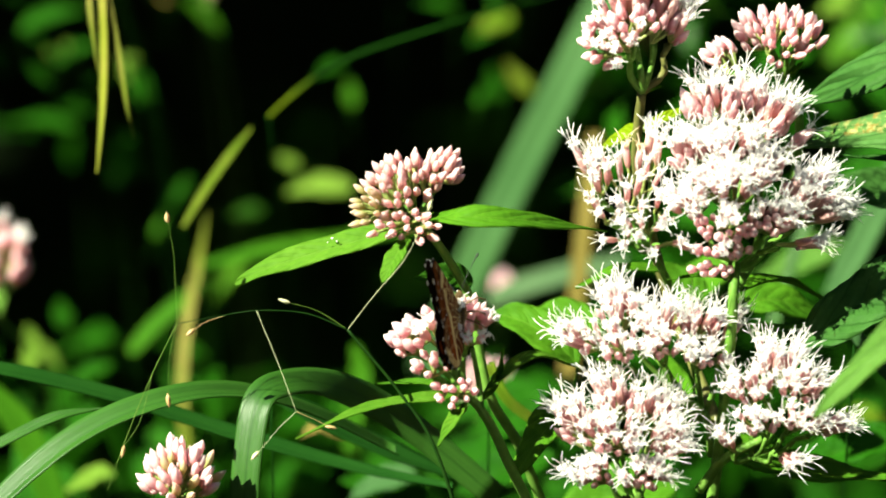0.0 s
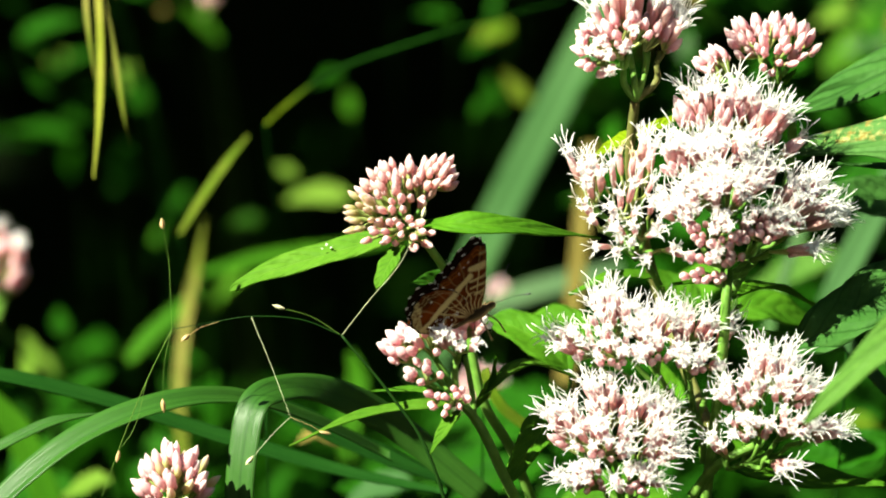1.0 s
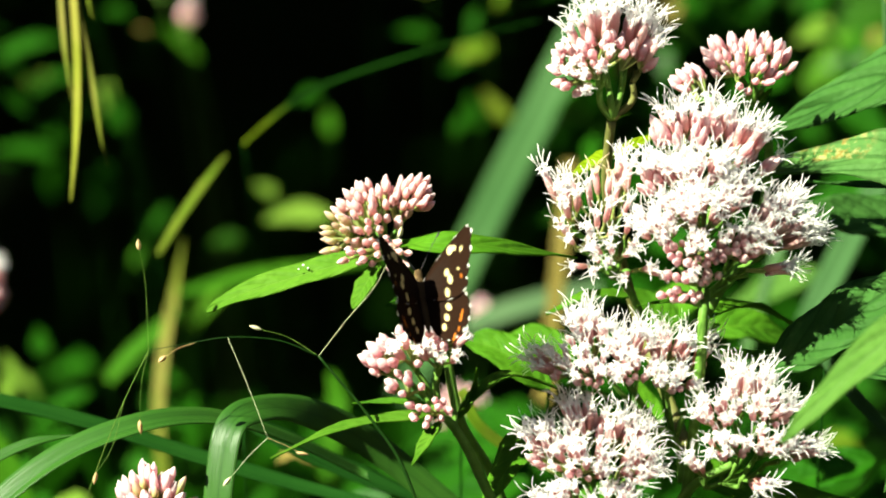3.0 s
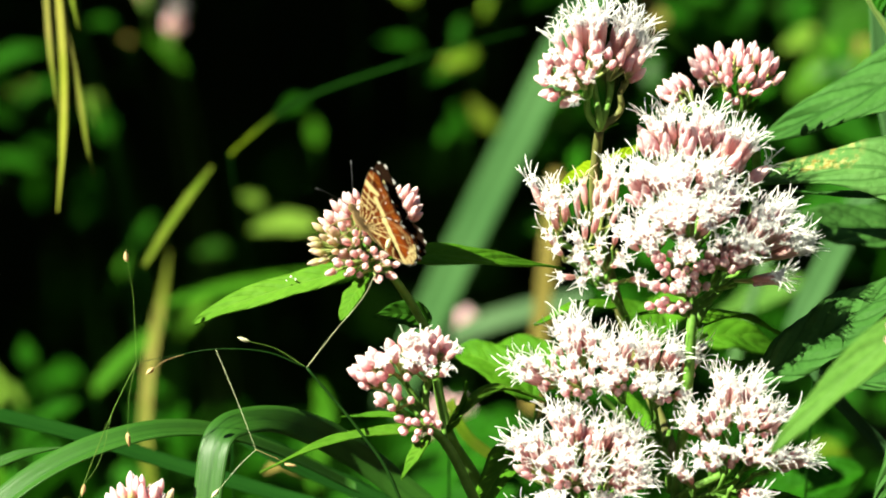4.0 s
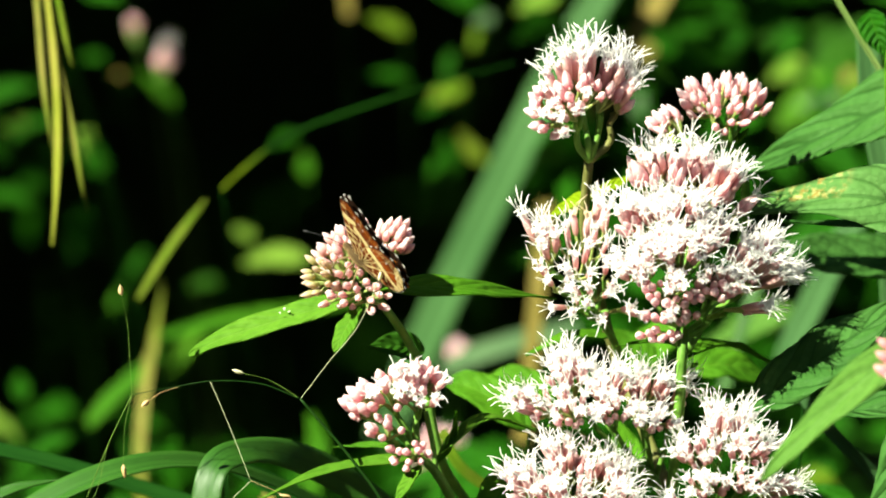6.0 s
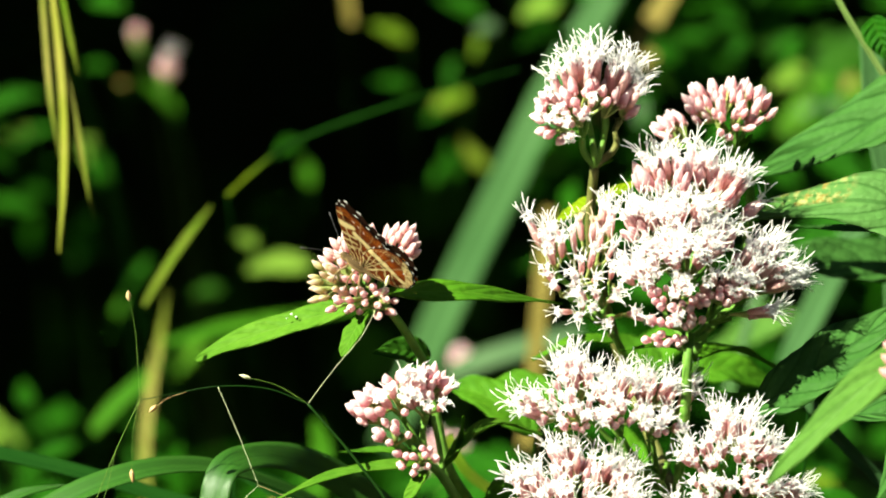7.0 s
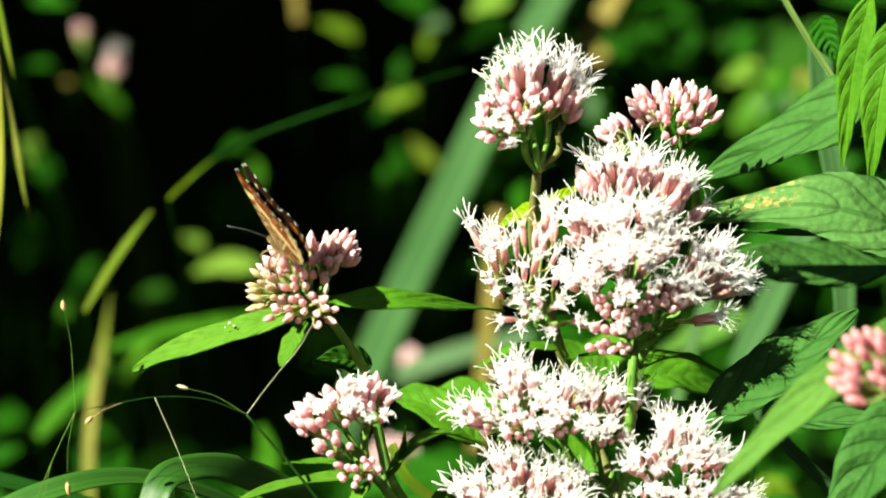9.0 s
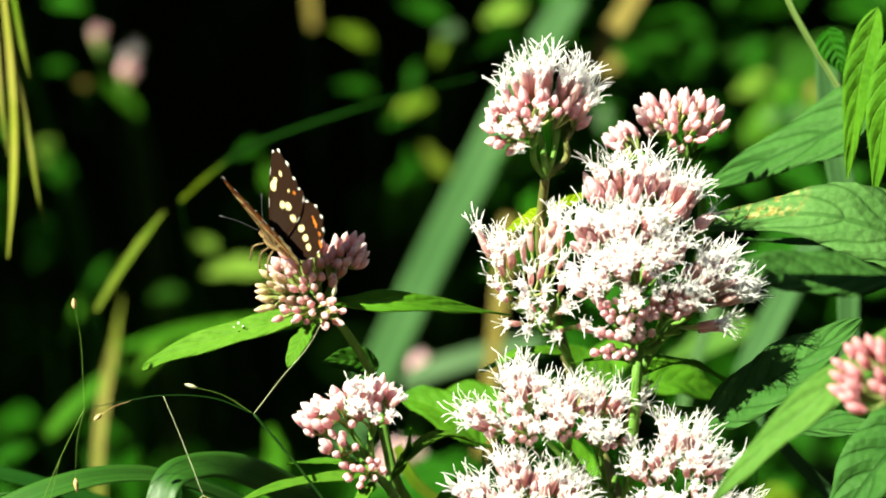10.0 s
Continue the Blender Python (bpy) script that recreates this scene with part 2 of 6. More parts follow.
STEM_RED = plain_material("reddish flower stem", (0.1, 0.11, 0.03), (0.17, 0.17, 0.05), 400.0, 0.5, 0.1, 0.2, 0.15)
PEDICEL = plain_material("pale green flower stalk", (0.26, 0.36, 0.09), (0.42, 0.46, 0.16), 700.0, 0.5, 0.25)
THREAD = plain_material("panicle thread", (0.48, 0.54, 0.3), (0.62, 0.66, 0.42), 500.0, 0.4, 0.2)
THREAD_GREEN = plain_material("green panicle thread", (0.05, 0.12, 0.015), (0.13, 0.22, 0.04), 500.0, 0.5, 0.1, 0.2, 0.1)
THREAD_DARK = plain_material("panicle stalk", (0.005, 0.024, 0.003), (0.012, 0.042, 0.005), 500.0, 0.5, 0.0, 0.2, 0.08)
HUSK = plain_material("grass husk", (0.45, 0.26, 0.09), (0.72, 0.55, 0.3), 900.0, 0.55, 0.3)
HUSK_PALE = plain_material("pale grass husk", (0.6, 0.58, 0.35), (0.8, 0.78, 0.55), 900.0, 0.5, 0.3)
BRACT = bract_material("rosy bud scales", (0.42, 0.46, 0.12), (0.85, 0.37, 0.44), (0.99, 0.91, 0.93), 0.3)
BRACT_PALE = bract_material("pale bud scales", (0.5, 0.54, 0.16), (0.87, 0.46, 0.51), (0.99, 0.92, 0.94), 0.22)
# rosier than BRACT, and darkened as well to look shaded
BRACT_ROSE = bract_material("deep rosy bud scales", (0.4, 0.3, 0.1), (0.7, 0.22, 0.26), (0.86, 0.5, 0.53), 0.4)
BRACT_GREEN = bract_material("unripe bud scales", (0.3, 0.46, 0.05), (0.4, 0.5, 0.09), (0.88, 0.72, 0.58), 0.15)
BRACT_TAN = bract_material("tan-pink bud scales", (0.3, 0.36, 0.07), (0.75, 0.39, 0.33), (0.99, 0.88, 0.91), 0.3)
BRACT_OPEN = bract_material("opened bud scales", (0.32, 0.42, 0.08), (0.64, 0.37, 0.31), (0.93, 0.68, 0.7), 0.35)
PETAL = plain_material("white floret", (0.97, 0.94, 0.95), (0.98, 0.97, 0.97), 900.0, 0.6, 0.5, 0.1, 0.25)
CREAM = plain_material("fading floret", (0.72, 0.56, 0.36), (0.86, 0.72, 0.56), 900.0, 0.6, 0.25, 0.1, 0.25)
DEW = plain_material("dew", (0.75, 0.78, 0.72), (0.9, 0.9, 0.88), 900.0, 0.05, 0.3, 0.05, 0.8)
SOIL = plain_material("dark leaf litter", (0.012, 0.009, 0.005), (0.045, 0.034, 0.018), 12.0, 0.9, 0.0, 0.8, 0.2, relief=0.0004)
BARK = plain_material("hazel bark", (0.05, 0.04, 0.03), (0.12, 0.1, 0.075), 60.0, 0.8, 0.0, 0.8, 0.2, relief=0.0004)
# near-black colour standing in for the deep shade behind everything
PAINTED_SHADE = plain_material("deep hedge", (0.006, 0.012, 0.004), (0.016, 0.03, 0.01), 18.0, 0.9, 0.0, 0.8, 0.1, relief=0.0004)

# ---------------------------------------------------------------- flower heads
rng = random.Random(7)


def lathe(shape, profile, sides, slot, ridge=0.0, v0=0.0, v1=1.0):
    """Turn (radius, height) pairs round z; ridge scallops the rim like overlapping scales."""
    n = len(profile)
    verts, uvs, faces = [], [], []
    for i, (r, z) in enumerate(profile):
        for k in range(sides):
            a = 2 * math.pi * k / sides
            q = r * (1 + ridge * math.cos(5 * a + i * 1.3))
            verts.append(Vector((q * math.cos(a), q * math.sin(a), z)))
            uvs.append((k / sides, v0 + (v1 - v0) * i / (n - 1)))
    for i in range(n - 1):
        for k in range(sides):
            j = (k + 1) % sides
            faces.append((i * sides + k, i * sides + j, (i + 1) * sides + j, (i + 1) * sides + k))
    faces.append(tuple((n - 1) * sides + k for k in range(sides)))
    shape.add(verts, faces, uvs, slot)


def bud_mesh(name, length, fat, material):
    s = Shape()
    f, n = fat * MM, length * MM
    lathe(s, [(0.28 * f, 0), (0.6 * f, 0.1 * n), (0.84 * f, 0.26 * n), (0.96 * f, 0.48 * n), (0.8 * f, 0.68 * n), (0.5 * f, 0.84 * n), (0.24 * f, 0.94 * n), (0.06 * f, n)], 10, 0, 0.08)
    for k in range(3):
        a = rng.uniform(0, 6.28)
        o = Vector((math.cos(a), math.sin(a), 0))
        s.tube([o * f * 0.35 + Vector((0, 0, -0.05 * n)), o * f * 0.85 + Vector((0, 0, 0.14 * n)), o * f * 0.95 + Vector((0, 0, 0.32 * n))], [0.25 * f, 0.3 * f, 0.06 * f], 4, 0)
    return s.mesh(name, [material])


def open_mesh(name, length, fat, florets, arms, petal, lean, long=1.0):
    """An opened head: scale cup, florets with five-pointed stars, long forked styles."""
    s = Shape()
    f, n = fat * MM, length * MM
    lathe(s, [(0.3 * f, 0), (0.7 * f, 0.14 * n), (0.92 * f, 0.4 * n), (0.95 * f, 0.7 * n), (0.85 * f, 0.92 * n), (0.6 * f, n)], 8, 0, 0.09)
    for q in range(florets):
        a = 2 * math.pi * (q + rng.uniform(-0.25, 0.25)) / florets
        out = Vector((math.cos(a), math.sin(a), 0))
        side = Vector((-math.sin(a), math.cos(a), 0))
        root = out * 0.45 * f + Vector((0, 0, 0.8 * n))
        mouth = out * (0.6 * f + rng.uniform(0.1, 0.6) * MM) + Vector((0, 0, n + rng.uniform(0.3, 1.7) * MM))
        axis = (mouth - root).normalized()
        s.tube([root, root.lerp(mouth, 0.6), mouth], [0.2 * MM, 0.24 * MM, 0.34 * MM], 5, 1, False)
        x = axis.orthogonal().normalized()
        y = axis.cross(x)
        verts, uvs, faces = [mouth - axis * 0.2 * MM], [(0.5, 0.5)], []
        for k in range(5):
            b = 2 * math.pi * k / 5 + rng.uniform(-0.15, 0.15)
            d = x * math.cos(b) + y * math.sin(b)
            e = axis.cross(d)
            tip = mouth + d * rng.uniform(0.65, 1.0) * MM - axis * rng.uniform(-0.1, 0.45) * MM
            verts += [mouth + d * 0.36 * MM + e * 0.2 * MM, tip, mouth + d * 0.36 * MM - e * 0.2 * MM]
            uvs += [(0.5, 0.5)] * 3
            faces += [(0, 3 * k + 1, 3 * k + 2), (0, 3 * k + 2, 3 * k + 3)]
        s.add(verts, faces, uvs, 1)
        for arm in range(2):
            if rng.random() > arms:
                continue
            reach = rng.uniform(2.1, 4.1) * long * MM
            fork = (out * rng.uniform(0.2, 1.0) + side * (0.7 if arm else -0.7) * rng.uniform(0.2, 1.3) + Vector((0, 0, lean * rng.uniform(0.2, 1.2))) + axis * 0.4).normalized()
            bend = Vector((rng.uniform(-1, 1), rng.uniform(-1, 1), rng.uniform(-0.6, 0.6))) * 0.28
            mid = mouth + (axis * 0.5 + fork * 0.6).normalized() * reach * 0.5
            end = mid + (fork + bend).normalized() * reach * 0.55
            s.tube(curve_through([mouth - axis * 0.4 * MM, mid, end], 4), [0.075 * MM, 0.075 * MM, 0.08 * MM, 0.09 * MM, 0.05 * MM], 4, 1)
    return s.mesh(name, [BRACT_OPEN, petal])


BUDS = [bud_mesh("flower_bud", l, f, BRACT) for l, f in ((3.4, 0.84), (3.0, 0.82), (3.8, 0.86), (2.7, 0.8))]
BUDS_PALE = [bud_mesh("flower_bud", l, f, BRACT_PALE) for l, f in ((3.8, 0.86), (3.3, 0.82), (4.3, 0.9))]
BUDS_LONG = [bud_mesh("flower_bud", l, f, BRACT_PALE) for l, f in ((5.2, 0.98), (4.7, 0.95), (5.6, 1.02))]
BUDS_GREEN = [bud_mesh("flower_bud", l, f, BRACT_GREEN) for l, f in ((3.4, 0.78), (3.9, 0.8))]
BUDS_TAN = [bud_mesh("flower_bud", l, f, BRACT_TAN) for l, f in ((2.9, 0.84), (3.2, 0.86), (3.6, 0.86), (2.5, 0.8))]
BUDS_ROSE = [bud_mesh("flower_bud", l, f, BRACT_ROSE) for l, f in ((3.2, 0.9), (3.6, 0.92), (2.8, 0.84))]
BUDS_FAT = [bud_mesh("flower_bud", l, f, BRACT) for l, f in ((2.9, 0.98), (3.3, 1.0), (2.6, 0.92))]
OPEN = [open_mesh("flower_head", l, 0.8, n, a, PETAL, e) for l, n, a, e in ((5.2, 4, 0.95, 0.8), (5.6, 5, 0.9, 1.2), (4.8, 4, 0.95, 0.5), (5.4, 5, 0.85, 0.9), (5.0, 4, 1.0, 0.4), (5.8, 4, 1.0, 0.7))]
TALL = [open_mesh("flower_head", l, 0.95, n, a, PETAL, e, 1.1) for l, n, a, e in ((6.2, 5, 1.0, 2.2), (5.8, 5, 1.0, 1.8), (6.6, 4, 1.0, 2.6))]
STARRY = [open_mesh("flower_head", l, 0.86, n, a, PETAL, e, 0.5) for l, n, a, e in ((3.8, 5, 0.3, 0.2), (3.4, 4, 0.4, 0.1), (4.0, 5, 0.2, 0.4))]
SPARSE = [open_mesh("flower_head", l, 0.68, n, a, PETAL, e, 0.95) for l, n, a, e in ((5.0, 4, 0.9, 0.9), (4.6, 5, 0.85, 0.7), (5.4, 4, 0.95, 1.2))]
FADED = [open_mesh("flower_head", l, 0.84, n, a, CREAM, e) for l, n, a, e in ((4.8, 4, 0.8, 0.0), (5.2, 4, 0.7, 0.1))]


def corymb(plant, node, centre, size, count, closed, opened=(), share=0.0, bias=(0, 0, 1), seed=1, cover=1.75, rough=0.22, label="", stem=STEM, scale=1.0, axis=None, radial=0.3, upright=0.3, stalk=None, thick=0.55, head=0.0):
    """A domed flower cluster: forked stalks from the node, a head on every end of the dome. axis: the way the dome looks;
    radial: how far towards the dome's centre the heads' directions meet; stalk: points from the main stem to the node;
    head: the heads' length in mm, by which the dome of their feet lies inside the cluster that shows."""
    r = random.Random(seed)
    axis = Vector(axis).normalized() if axis else ((centre - node).normalized() + Vector((0, -0.35, 0.35))).normalized()
    x = axis.cross(Vector((0.2, 1, 0.1))).normalized()
    y = axis.cross(x)
    size = [max(q - 0.3 * head, 0.8) * MM for q in size]
    centre = centre - axis * head * 0.42 * MM
    node = node - axis * head * 0.35 * MM
    ends = []
    for i in range(count):
        c = 1 - (i + 0.5) / count * (1 - math.cos(cover))
        a = i * 2.39996 + r.uniform(-0.3, 0.3)
        s = math.sqrt(max(0, 1 - c * c))
        d = x * math.cos(a) * s + y * math.sin(a) * s + axis * (c + r.uniform(-0.1, 0.1))
        k = 1 - rough * r.random() ** 1.5
        ends.append(centre + Vector((d.x * size[0], d.y * size[1], d.z * size[2])) * k)
    s = Shape()
    if stalk:
        q = curve_through([*stalk, node], 8)
        s.tube(q, [(thick * (1.35 - 0.35 * i / 8)) * MM for i in range(9)], 7, 0)
    forks = []
    for i in range(max(2, count // 6)):
        q = node.lerp(ends[(i * 6 + 2) % count], r.uniform(0.42, 0.6)) + Vector((r.uniform(-1, 1), r.uniform(-1, 1), r.uniform(-1, 1))) * 0.6 * MM
        forks.append(q)
        s.tube(curve_through([node, node.lerp(q, 0.5) + axis * 0.5 * MM, q], 4), [thick * k * MM for k in (1.0, 0.95, 0.9, 0.82, 0.78)], 6, 0)
    root = node.lerp(centre, radial)
    heads = []
    for p in ends:
        q = min(forks, key=lambda z: (z - p).length)
        d = ((p - root).normalized() + axis * upright + (p - q).normalized() * 0.2 + Vector((r.uniform(-1, 1), r.uniform(-1, 1), r.uniform(-1, 1))) * 0.16).normalized()
        s.tube(curve_through([q, q.lerp(p, 0.6) - d * 0.3 * MM, p + d * 0.15 * MM], 4), [0.34 * MM, 0.3 * MM, 0.27 * MM, 0.27 * MM, 0.32 * MM], 5, 1, False)
        heads.append((p, d))
    top = shaped("corymb", s, [stem, PEDICEL], plant, node, label)
    want = Vector(bias).normalized()
    order = sorted(heads, key=lambda h: -((h[0] - centre).normalized().dot(want) + r.uniform(-0.45, 0.45)))
    n_open = round(share * count)
    for i, (p, d) in enumerate(order):
        data = r.choice(opened) if i < n_open else r.choice(closed)
        turn = d.to_track_quat("Z", "Y").to_matrix().to_4x4() @ Matrix.Rotation(r.uniform(0, 6.28), 4, "Z")
        part(data.name.split(".")[0], data, top, Matrix.Translation(p) @ turn @ Matrix.Scale(scale * r.uniform(0.86, 1.14), 4))
    return top


# ---------------------------------------------------------------- leaves and blades
def leaf_shape(points, width, face, teeth=9, fold=0.18, belly=0.75, wave=0.06, n=30, seed=1, thick=0.28, sharp=0.05, blunt=0.85):
    """A toothed lance-shaped leaf along a curve. face: the way its upper side looks. width in mm."""
    r = random.Random(seed)
    rib = curve_through(points, n)
    length = sum((rib[i + 1] - rib[i]).length for i in range(n))
    face = Vector(face).normalized()
    half = width * MM / 2
    cols = 8
    top, low, uvs = [], [], []
    phase = r.uniform(0, 6.28)
    for i, p in enumerate(rib):
        s = i / n
        tan = (rib[min(i + 1, n)] - rib[max(i - 1, 0)]).normalized()
        side = tan.cross(face).normalized()
        up = side.cross(tan).normalized()
        w = half * ((math.sin(math.pi * min(1, s ** belly)) ** blunt) * (1 - 0.25 * s) * 1.12 + 0.012) if 0 < s < 1 else half * 0.03
        saw = 1 + sharp * (1 - (s * teeth) % 1.0) - sharp * 0.5 if teeth else 1.0
        for c in range(cols + 1):
            x = c / cols * 2 - 1
            edge = saw if abs(x) > 0.99 else 1.0
            lift = abs(x) * w * fold * 2 - (1 - abs(x)) * 0.02 * half
            ripple = wave * half * math.sin(phase + s * 17 + (3 if x > 0 else 0)) * abs(x) ** 2 * 1.5
            q = p + side * x * w * edge + up * (lift + ripple)
            top.append(q)
            low.append(q - up * thick * MM)
            uvs.append((c / cols, s))
    sh = Shape()
    faces, under = [], []
    w1 = cols + 1
    total = len(top)
    for i in range(n):
        for c in range(cols):
            a = i * w1 + c
            faces.append((a, a + 1, a + w1 + 1, a + w1))
            under.append((a + total, a + w1 + total, a + w1 + 1 + total, a + 1 + total))
        a = i * w1
        faces.append((a + total, a, a + w1, a + w1 + total))
        b = a + cols
        faces.append((b, b + total, b + w1 + total, b + w1))
    sh.add(top + low, faces + under, uvs + uvs)
    return sh


def leaf(parent, points, width, material, face=(-0.35, -0.6, 0.75), label="", stalk=True, **more):
    sh = leaf_shape(points, width, face, **more)
    return shaped("leaf", sh, [material], parent, points[0], label)


def lone_leaf(points, width, material, label, face=(-0.4, -0.75, 0.55), back=0.45, **more):
    """A low seedling: a thin stalk from the ground, behind, and the leaf that shows."""
    root = points[0]
    foot = Vector((root.x, root.y + back, 0.0))
    p = thing("undergrowth_seedling", foot, label, "plant", "seedlings of the undergrowth")
    shaped("leaf", leaf_shape(points, width, face, **more), [material], p, root)
    s = Shape()
    s.tube(curve_through([foot, Vector((root.x, root.y + back, root.z * 0.6)), Vector((root.x, root.y + back * 0.7, root.z - 0.06)), root], 24), 0.28 * MM, 6)
    shaped("stalk", s, [LEAF_DULL], p, foot)
    return p


def blade_shape(points, width, face, n=40, taper=0.3, channel=0.25, thick=0.3, start=0.6):
    """A long grass blade, channelled along the middle."""
    rib = curve_through(points, n)
    face = Vector(face).normalized()
    half = width * MM / 2
    cols = 6
    top, low, uvs = [], [], []
    for i, p in enumerate(rib):
        s = i / n
        tan = (rib[min(i + 1, n)] - rib[max(i - 1, 0)]).normalized()
        side = tan.cross(face).normalized()
        up = side.cross(tan).normalized()
        w = half * min(1.0, start + (1 - start) * s * 4) * min(1.0, taper + (1 - taper) * (1 - s) * 3)
        for c in range(cols + 1):
            x = c / cols * 2 - 1
            q = p + side * x * w + up * (abs(x) ** 1.2 * w * channel)
            top.append(q)
            low.append(q - up * thick * MM)
            uvs.append((c / cols, s))
    sh = Shape()
    faces = []
    w1 = cols + 1
    total = len(top)
    for i in range(n):
        for c in range(cols):
            a = i * w1 + c
            faces.append((a, a + 1, a + w1 + 1, a + w1))
            faces.append((a + total, a + w1 + total, a + w1 + 1 + total, a + 1 + total))
        a = i * w1
        faces.append((a + total, a, a + w1, a + w1 + total))
        b = a + cols
        faces.append((b, b + total, b + w1 + total, b + w1))
    for a in (0, n * w1):
        for c in range(cols):
            faces.append((a + c, a + c + total, a + c + 1 + total, a + c + 1))
    sh.add(top + low, faces, uvs + uvs)
    return sh


def blade(points, width, material, label, face=(-0.3, -0.9, 0.35), category="grass", group="grasses", back=None, **more):
    """A grass plant: a thin culm from the ground, behind, and the one blade that shows."""
    root = points[0]
    if back is None:
        back = 0.5 if root.y > 1.35 else 0.16
    foot = Vector((root.x, root.y + back, 0.0))
    p = thing("grass_plant", foot, label, category, group)
    shaped("blade", blade_shape(points, width, face, **more), [material], p, root)
    s = Shape()
    s.tube(curve_through([foot, Vector((root.x, root.y + back, root.z * 0.55)), Vector((root.x, root.y + back * 0.6, root.z - 0.1)), root], 24), 0.22 * MM, 6)
    shaped("culm", s, [GRASS_SHADED], p, foot)
    return p


def stem(parent, points, thick, material=None, name="stem", thin=None):
    s = Shape()
    pts = curve_through(points, 8 * (len(points) - 1))
    thin = thick if thin is None else thin
    s.tube(pts, [(thick + (thin - thick) * i / (len(pts) - 1)) / 2 * MM for i in range(len(pts))], 10, 0)
    return shaped(name, s, [material or STEM], parent, points[0])


def ground_below(u, w):
    p = spot(u, 0, w)
    return Vector((p.x, p.y, 0.0))


# ---------------------------------------------------------------- ground and hedge
def ground():
    s = Shape()
    n = 60
    verts, uvs, faces = [], [], []
    for i in range(n + 1):
        for j in range(n + 1):
            x, y = ((2 * i / n - 1) ** 3) * 300, ((2 * j / n - 1) ** 3) * 300 + 2
            h = 0.03 * noise.noise(Vector((x * 2.0, y * 2.0, 0))) if abs(x) < 6 and abs(y - 2) < 6 else 0
            verts.append(Vector((x, y, h - 0.03)))
            uvs.append((i / n, j / n))
    for i in range(n):
        for j in range(n):
            a = i * (n + 1) + j
            faces.append((a, a + n + 1, a + n + 2, a + 1))
    s.add(verts, faces, uvs)
    whole("ground", s, [SOIL], Vector((0, 0, 0)), "dark earth under leaf litter", "ground", kind="structure")


def leaf_cloud(name, count, low, high, size, material, seed, label="", category="", flat=0.4, keep=None, tree=None):
    r = random.Random(seed)
    s = Shape()
    for i in range(count):
        p = Vector([r.uniform(a, b) for a, b in zip(low, high)])
        if keep and not keep(p):
            continue
        d = Vector((r.uniform(-1, 1), r.uniform(-1, 1), r.uniform(-0.8, 0.3))).normalized()
        up = Vector((r.uniform(-1, 1) * flat, r.uniform(-1, 1) * flat - 0.3, 1)).normalized()
        side = d.cross(up).normalized()
        up = side.cross(d)
        n = r.uniform(*size) * MM
        w = n * r.uniform(0.2, 0.32)
        s.add([p, p + d * n * 0.35 + side * w + up * w * 0.3, p + d * n * 0.4, p + d * n * 0.35 - side * w + up * w * 0.3, p + d * n - up * n * 0.1],
              [(0, 1, 2), (0, 2, 3), (1, 4, 2), (2, 4, 3)], [(0.5, 0), (1, 0.4), (0.5, 0.4), (0, 0.4), (0.5, 1)])
    if tree:
        return shaped(name, s, [material], tree, (Vector(low) + Vector(high)) / 2)
    return whole(name, s, [material], (Vector(low) + Vector(high)) / 2, label, category, kind="stuff")


def hedge():
    # plain sheet, its deep shade put into the near-black colour
    s = Shape()
    nx, nz = 60, 16
    verts, uvs, faces = [], [], []
    for i in range(nx + 1):
        for j in range(nz + 1):
            x, z = -9 + 18 * i / nx, 3.2 * j / nz
            y = 4.3 + 0.35 * noise.noise(Vector((x * 1.3, z * 1.6, 3))) + 0.02 * x * x * -0.5 + (0.5 * (z / 3.2) ** 4)
            verts.append(Vector((x, y, z - 0.05)))
            uvs.append((i / nx, j / nz))
    for i in range(nx):
        for j in range(nz):
            a = i * (nz + 1) + j
            faces.append((a, a + nz + 1, a + nz + 2, a + 1))
    s.add(verts, faces, uvs)
    whole("backdrop_hedge", s, [PAINTED_SHADE], Vector((0, 4.3, 0)), "near-black sheet painted as shade inside a hedge", "hedge", kind="structure")
    def bushy(p):
        return p.z < 1.9 + 0.7 * noise.noise(Vector((p.x * 0.9, p.y, 7))) and p.y > 3.25 + 0.5 * noise.noise(Vector((p.x, p.z, 2)))

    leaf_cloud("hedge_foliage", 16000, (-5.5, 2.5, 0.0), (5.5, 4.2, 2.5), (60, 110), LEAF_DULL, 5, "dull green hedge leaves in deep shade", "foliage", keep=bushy)


